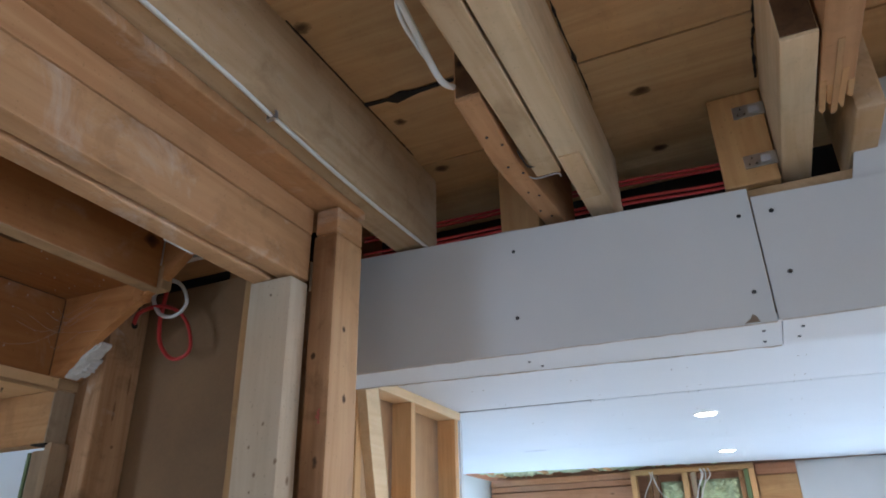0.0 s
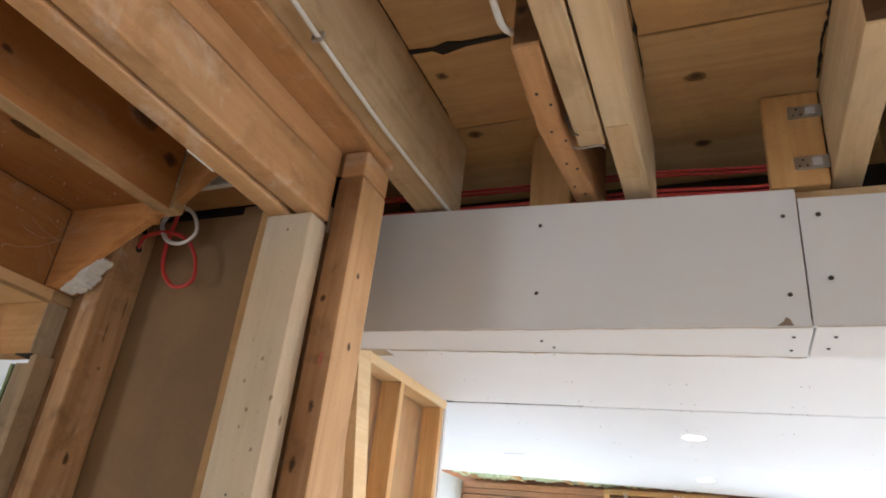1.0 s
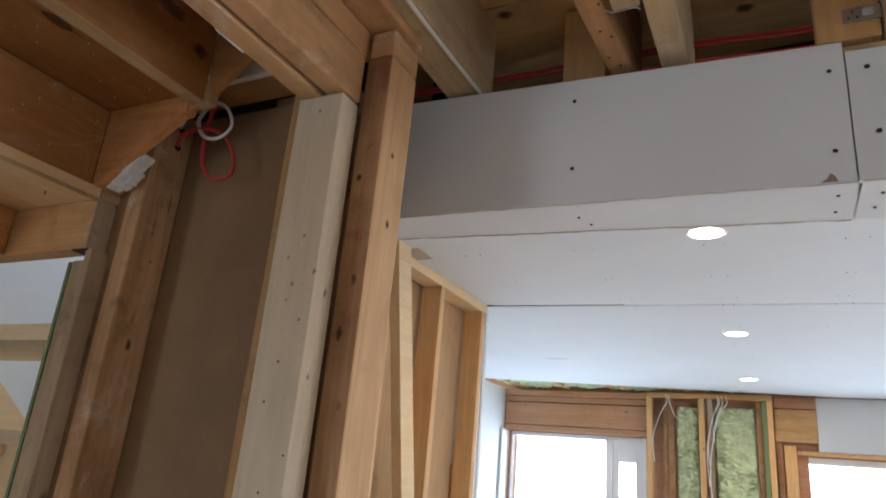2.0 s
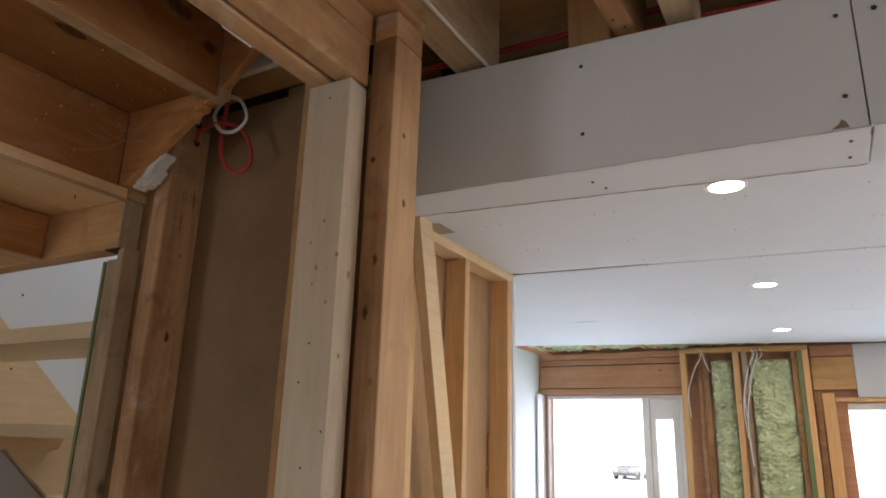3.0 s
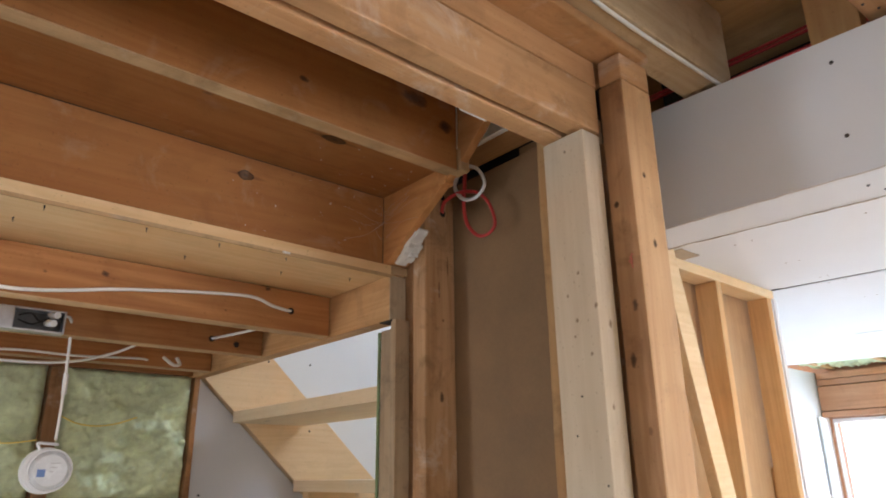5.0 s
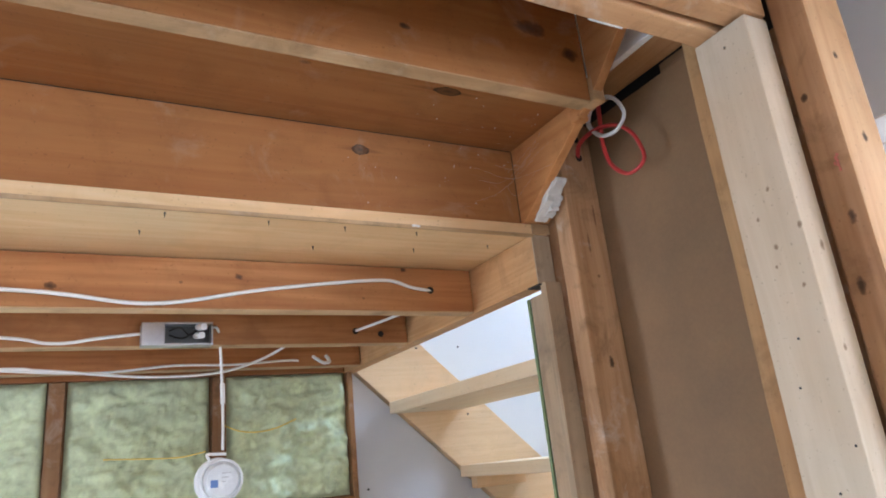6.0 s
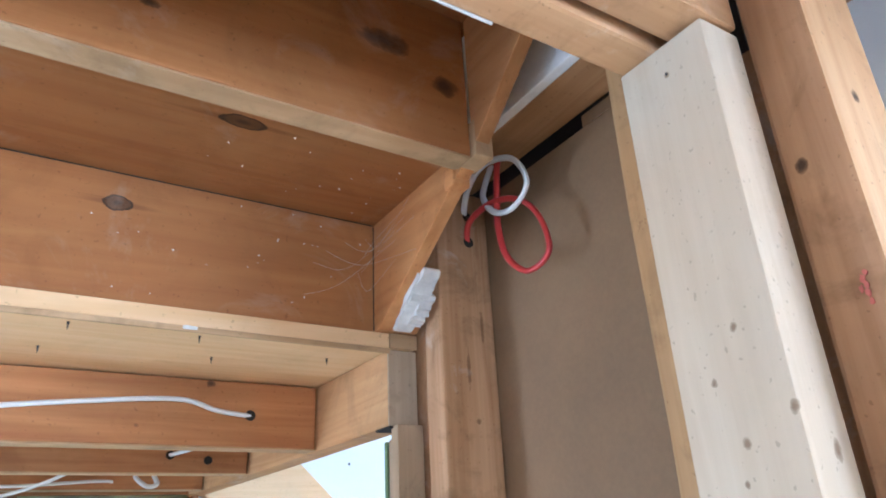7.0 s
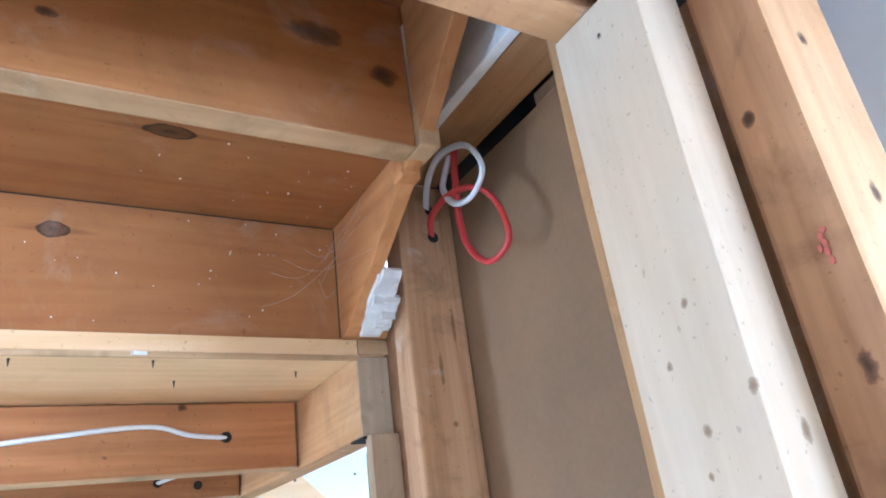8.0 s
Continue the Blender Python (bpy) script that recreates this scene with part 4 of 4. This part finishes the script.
cable("white_cable", [(-0.398, 0.10, 2.145), (-0.385, 0.088, 2.156), (-0.357, 0.08, 2.184), (-0.312, 0.076, 2.196), (-0.253, 0.076, 2.174), (-0.230, 0.078, 2.130),
                      (-0.258, 0.078, 2.108), (-0.298, 0.078, 2.117), (-0.332, 0.086, 2.155), (-0.334, 0.092, 2.180), (-0.32, 0.10, 2.215)], 0.0045, m_white_cable, "white cable looped below the top plate", 0.8)
hl = tagged(new("cable_holes"), "dark drilled holes around the looped cables", "hole")
part("hole", disc(-0.303, 0.092, 2.2055, 0.009, 0.001, "-z", dome=1.0), m_dark, hl)
part("hole", disc(-0.3836, 0.092, 2.112, 0.008, 0.001, "+x", dome=1.0), m_dark, hl)
part("hole", disc(-0.3836, 0.092, 2.152, 0.007, 0.001, "+x", dome=1.0), m_dark, hl)
cable("white_cable", [(0.205, -2.9, 2.266), (0.2, -1.2, 2.2655), (0.194, -0.40, 2.2645), (0.188, -0.2, 2.2635), (0.181, 0.0, 2.2655), (0.183, 0.15, 2.2645), (0.186, 0.31, 2.2655), (0.187, 0.42, 2.267)], 0.0046, m_white_cable, "white cable stapled under the double joist", 0.6)
stp = tagged(new("cable_staple"), "steel staple holding the white cable", "staple")
part("bridge", box(0.178, 0.196, -0.206, -0.200, 2.2575, 2.2605, 0.0005), m_steel, stp)
part("leg", box(0.178, 0.180, -0.206, -0.200, 2.2605, 2.272, 0), m_steel, stp)
part("leg", box(0.194, 0.196, -0.206, -0.200, 2.2605, 2.272, 0), m_steel, stp)
cable("white_cable", [(0.47, -1.6, 2.43), (0.462, -0.9, 2.40), (0.455, -0.45, 2.36), (0.447, -0.33, 2.33), (0.440, -0.22, 2.31), (0.438, -0.14, 2.29), (0.445, -0.10, 2.30)], 0.0055, m_white_cable, "pair of white cables hanging between joists", 0.8)
cable("white_cable", [(0.48, -0.6, 2.43), (0.455, -0.32, 2.35), (0.433, -0.26, 2.32), (0.43, -0.20, 2.31), (0.438, -0.16, 2.295)], 0.003, m_white_cable, "thin white wire looped beside the cables", 1.0)
for dz, dy in ((2.388, 0.45), (2.380, 0.452), (2.344, 0.45), (2.336, 0.455)):
    cable("red_cable", [(-0.05, dy, dz + 0.004), (0.3, dy + 0.003, dz), (0.58, dy, dz - 0.002), (0.76, dy + 0.002, dz - 0.012), (0.83, dy, dz - 0.012)], 0.004, m_red, "red cable crossing the joist cavity", 0.7)
cable("grey_cable", [(0.2, 0.35, 2.262), (0.35, 0.345, 2.270), (0.45, 0.36, 2.268)], 0.003, m_grey_wall, "thin grey cable on the beam", 1.0)
cable("white_cable", [(-0.69, -1.85, 1.905), (-0.688, -1.2, 1.90), (-0.69, -0.86, 1.893), (-0.688, -0.67, 1.874), (-0.688, -0.48, 1.903), (-0.689, -0.33, 1.922), (-0.689, -0.215, 1.931), (-0.690, -0.16, 1.918), (-0.703, -0.108, 1.915)], 0.0048, m_white_cable, "white cable clipped along the landing joist", 0.75)
cable("white_cable", [(-1.05, -0.15, 1.90), (-0.99, -0.12, 1.905), (-0.93, -0.08, 1.915), (-0.76, -0.05, 1.915)], 0.0045, m_white_cable, "white cable threaded between landing joists", 0.75)
cable("white_cable", [(-1.04, -1.8, 1.90), (-1.04, -1.0, 1.89), (-1.035, -0.83, 1.872), (-1.033, -0.74, 1.882), (-1.035, -0.655, 1.892)], 0.0048, m_white_cable, "white cable entering the junction box", 0.75)
cable("white_cable", [(-1.30, -1.8, 1.86), (-1.30, -1.0, 1.865), (-1.30, -0.85, 1.858), (-1.30, -0.62, 1.835), (-1.28, -0.45, 1.838), (-1.25, -0.34, 1.868), (-1.2, -0.28, 1.90)], 0.0048, m_white_cable, "white cable sagging under the landing", 0.75)
cable("white_cable", [(-1.30, -1.0, 1.866), (-1.34, -0.75, 1.855), (-1.36, -0.55, 1.872), (-1.37, -0.4, 1.872), (-1.40, -0.24, 1.885), (-1.41, -0.2, 1.885)], 0.0045, m_white_cable, "white cable running under the landing", 0.75)
cable("white_cable", [(-1.40, -0.155, 1.895), (-1.385, -0.15, 1.885), (-1.38, -0.13, 1.872), (-1.39, -0.11, 1.878), (-1.405, -0.115, 1.898)], 0.0055, m_white_cable, "short curl of white cable", 0.9)
cable("fixture_cord", [(-1.022, -0.512, 1.902), (-1.05, -0.494, 1.905), (-1.075, -0.483, 1.86), (-1.08, -0.478, 1.75), (-1.08, -0.477, 1.69), (-1.078, -0.478, 1.632)], 0.0033, m_white_cable, "thin white cord hanging from the junction box", 0.9)
cable("cord_connector", [(-1.08, -0.478, 1.782), (-1.08, -0.4775, 1.765), (-1.08, -0.477, 1.735)], 0.0062, m_white_cable, "white sleeve joining the hanging cord", 0.9, "connector")
cable("yellow_wire", [(-1.08, -0.474, 1.686), (-1.085, -0.44, 1.672), (-1.09, -0.398, 1.667), (-1.095, -0.35, 1.674), (-1.10, -0.301, 1.692)], 0.0016, m_yellow, "thin yellow wire sprung from the cord", 1.0)
cable("yellow_wire", [(-1.075, -0.515, 1.632), (-1.085, -0.56, 1.625), (-1.09, -0.593, 1.625), (-1.10, -0.653, 1.629), (-1.11, -0.72, 1.634)], 0.0016, m_yellow, "thin yellow wire sprung from the light", 1.0)

for k, (x0, x1, z1) in enumerate(((-0.10, -0.2, 1.75), (-0.08, 0.02, 2.0), (0.28, 0.19, 1.6), (0.30, 0.24, 1.9), (0.33, 0.21, 1.4), (0.27, 0.2, 1.7))):
    cable("white_cable", [(x0, 4.79, 2.255), (x0 + 0.01, 4.775, 2.20), (x0 + (x1 - x0) * 0.45, 4.78, 2.10), (x1, 4.785, 0.5 * (z1 + 2.1)), (x1 + 0.01, 4.79, z1)], 0.0045, m_white_cable, "loose white cable hanging over the foam bays", 0.8)
cable("ceiling_cut_line", [(-0.64, 3.40, 2.2792), (-0.57, 3.385, 2.2785), (-0.50, 3.40, 2.2792)], 0.003, m_grey_wall, "thin curved scribe mark on the ceiling", 0.4, "mark")
# junction box under the landing
jb = tagged(new("junction_box"), "open galvanised junction box with capped wires", "electrical box")
part("shell", box(-1.054, -1.015, -0.66, -0.612, 1.862, 1.914, 0.003), m_steel, jb)
# inner face coloured dark to paint the shade of the open box
part("floor", box(-1.054, -1.048, -0.612, -0.51, 1.862, 1.914, 0.001), m_box_shade, jb, "inside of the box with its shade painted in")
part("lip", box(-1.048, -1.015, -0.612, -0.51, 1.862, 1.866, 0.001), m_steel, jb)
part("lip", box(-1.048, -1.015, -0.612, -0.51, 1.910, 1.914, 0.001), m_steel, jb)
part("end", box(-1.048, -1.015, -0.514, -0.51, 1.866, 1.910, 0.001), m_steel, jb)
for y, z in ((-0.545, 1.886), (-0.540, 1.905)):
    part("wire_cap", tube([(-1.03, y, z), (-1.01, y + 0.004, z - 0.004), (-0.995, y + 0.008, z - 0.006)], 0.008, 1.0, 8, 2), m_pvc, jb)
part("wire", tube([(-1.045, -0.60, 1.89), (-1.02, -0.575, 1.878), (-1.02, -0.55, 1.892), (-1.03, -0.54, 1.89)], 0.0018), m_dark, jb)
part("wire", tube([(-1.045, -0.60, 1.90), (-1.02, -0.58, 1.902), (-1.015, -0.56, 1.884), (-1.03, -0.537, 1.904)], 0.0018), m_dark, jb)

# round puck light that hangs by its cord under the landing
rb = tagged(new("hanging_puck_light"), "round white puck light hanging by its cord, switched off", "light")
PX, PY, PZ = -1.08, -0.48, 1.567
part("body", disc(PX - 0.012, PY - 0.006, PZ, 0.051, 0.020, "+x", 36, 0.96), m_pvc, rb)
part("lens", disc(PX + 0.004, PY, PZ, 0.042, 0.012, "+x", 36, 0.80), m_clear, rb, "cloudy plastic lens")
rim_points = [(PX + 0.0005, PY + 0.0445 * math.cos(k * math.pi / 12), PZ + 0.0445 * math.sin(k * math.pi / 12)) for k in range(25)]
part("rim", tube(rim_points, 0.003, 1.0, 8, 2), m_pvc, rb)
part("label_patch", box(PX + 0.0102, PX + 0.0112, PY - 0.026, PY - 0.010, PZ - 0.014, PZ + 0.002, 0), m_blue, rb)
for k in range(3):
    part("print_bar", box(PX + 0.0102, PX + 0.011, PY - 0.002, PY + 0.019 - 0.006 * k, PZ + 0.014 - 0.009 * k, PZ + 0.0165 - 0.009 * k, 0), m_grey_wall, rb)
part("clip", tube([(PX, PY - 0.026, PZ + 0.044), (PX, PY - 0.032, PZ + 0.058), (PX, PY - 0.020, PZ + 0.058), (PX, PY - 0.004, PZ + 0.057), (PX, PY + 0.010, PZ + 0.056)], 0.0035, 1.0, 8, 4), m_pvc, rb)

# ---- outside ----
structure("ground", box(-160, 160, 5.13, 260, -1.1, -0.95, 0), m_snow, "snow-covered ground outside", "ground")
hs = tagged(new("house"), "pale house across the snowy street", "house")
part("wall", box(-45, 22, 78, 79, -0.95, 14, 0), m_siding, hs)
for wx in (-27.0, -20.0, -7.0):
    w = part("window", box(wx, wx + 1.5, 77.9, 78.02, 2.4, 4.9, 0.03), m_pvc, hs)
    part("pane", box(wx + 0.15, wx + 1.35, 77.86, 77.89, 2.55, 4.75, 0), m_grey_wall, w)
car = tagged(new("parked_car"), "dark parked car on the snowy street", "car")
CX, CY, CZ = -13.2, 53.0, -0.95


def car_slab(points, y0, y1, edge):
    return slab([(CX + p, CZ + q) for p, q in points], "y", CY + y0, CY + y1, edge)


part("body", car_slab([(-0.9, 0.28), (0.9, 0.28), (0.96, 0.7), (0.86, 0.98), (-0.86, 0.98), (-0.96, 0.7)], 0.0, 4.2, 0.09), m_car, car)
part("cabin", car_slab([(-0.78, 0.99), (0.78, 0.99), (0.6, 1.45), (-0.6, 1.45)], 1.2, 3.6, 0.1), m_car, car)
part("windscreen", car_slab([(-0.66, 1.03), (0.66, 1.03), (0.54, 1.38), (-0.54, 1.38)], 1.14, 1.19, 0.0), m_chrome, car)
for x in (-0.8, 0.52):
    part("headlight", box(CX + x, CX + x + 0.28, CY - 0.06, CY, CZ + 0.62, CZ + 0.8, 0.02), m_chrome, car)
part("bumper", box(CX - 0.9, CX + 0.9, CY - 0.1, CY - 0.01, CZ + 0.32, CZ + 0.5, 0.03), m_tyre, car)
for x in (-0.84, 0.84):
    for y in (0.8, 3.3):
        bm = bmesh.new()
        bmesh.ops.create_cone(bm, cap_ends=True, segments=20, radius1=0.33, radius2=0.33, depth=0.22)
        bm.transform(Matrix.Translation((CX + x, CY + y, CZ + 0.33)) @ pose(0, 0, 0, 0, 90))
        part("tyre", bm, m_tyre, car)

# ---- small marks ----
rnd = random.Random(9)
for nx_, nz_ in ((0.044, 1.658), (0.079, 1.529), (0.046, 1.478), (0.047, 2.071), (0.03, 1.60)):
    part("nail", disc(nx_, -0.0004, nz_, 0.0018, 0.0014, "-y", 8), m_screw, js)
for nx_, ny_ in ((-0.481, -0.672), (-0.485, -0.511), (-0.487, -0.377), (-0.488, -0.237), (-0.532, -0.056), (-0.57, -0.701), (-0.6, -0.4), (-0.58, -0.2)):
    part("nail_tip", disc(nx_, ny_, 1.9625, 0.0016, 0.009, "-z", 6, 0.2), m_screw, ld)
for ny_, nz_ in ((0.462, 1.954), (0.269, 1.944), (0.45, 1.706), (0.70, 1.80)):
    part("nail", disc(-1.5625 if nz_ < 1.95 else -1.6035, ny_, nz_, 0.0045, 0.002, "+x", 8), m_screw, fl)
part("nail", disc(-1.5842, 0.066, 1.494, 0.0045, 0.002, "+x", 8), m_screw, fl)
part("paint_drip", box(-0.003, -0.0005, -0.20, -0.14, 2.0995, 2.1035, 0.001, 20, 0.003, 6), m_gypsum, hd, "dried white paint along the lower edge")
rp = random.Random(17)
for k in range(14):
    mx, mz, r = 0.122 + rp.gauss(0, 0.0018), 1.868 + rp.gauss(0, 0.006), rp.uniform(0.0006, 0.0019)
    ring = [(mx + r * rp.uniform(0.5, 1.2) * math.cos(a), mz + 1.7 * r * rp.uniform(0.5, 1.2) * math.sin(a)) for a in (0, 0.9, 1.8, 2.7, 3.6, 4.5, 5.4)]
    part("paint_fleck", slab(ring, "y", 0.0512 - 0.00003 * k, 0.0520), m_red_mark, po, "fleck of red marking paint")
# cobwebs and dust in the stair corner
web = tagged(new("cobweb"), "dusty cobweb strands in the stair corner", "cobweb")
rw = random.Random(12)
for k in range(8):
    a = Vector((-0.4545, -0.025 - rw.random() * 0.14, 2.02 + rw.random() * 0.11))
    b = Vector((-0.40 + rw.random() * 0.1, -0.022 - 0.004 * rw.random(), 2.06 + rw.random() * 0.08))
    mid_ = (a + b) / 2 + Vector((0, -0.012, -0.03 * rw.random() - 0.012))
    part("strand", tube([a, mid_, b], 0.00013, 1.0, 4, 8), m_web, web)
dust = tagged(new("plaster_crumbs"), "scattered white plaster crumbs stuck under the steps", "debris", kind="stuff")
bm = bmesh.new()
for k in range(46):
    r = rw.uniform(0.0005, 0.0014)
    y = -0.03 - abs(rw.gauss(0, 0.16))
    p = (-0.4562, y, 2.0 + rw.random() * 0.14) if k % 2 else (-0.45 + rw.random() * 0.2, y, 2.1452)
    bmesh.ops.create_icosphere(bm, subdivisions=1, radius=r, matrix=Matrix.Translation(p))
me = bpy.data.meshes.new("crumbs")
bm.to_mesh(me)
bm.free()
me.materials.append(m_gypsum)
o = new("crumbs", me)
o.parent = dust
cs = tagged(new("ceiling_screws"), "rows of ceiling drywall screws", "screw", kind="stuff")
bm = bmesh.new()
for x in (0.1, 0.5, 0.9, 1.3, -0.3):
    for y in (0.62, 0.95, 1.35, 1.7, 2.0, 2.12, 2.5, 2.9, 3.3):
        for d in (0, 0.05):
            c = disc(x + 0.03 * rnd.random() + d, y + 0.05 * x, 2.2796, 0.0034, 0.0014, "-z", 8)
            tmp = bpy.data.meshes.new("t")
            c.to_mesh(tmp)
            bm.from_mesh(tmp)
            c.free()
            bpy.data.meshes.remove(tmp)
me = bpy.data.meshes.new("screw_heads")
bm.to_mesh(me)
bm.free()
me.materials.append(m_torn)
o = new("screw_heads", me)
o.parent = cs
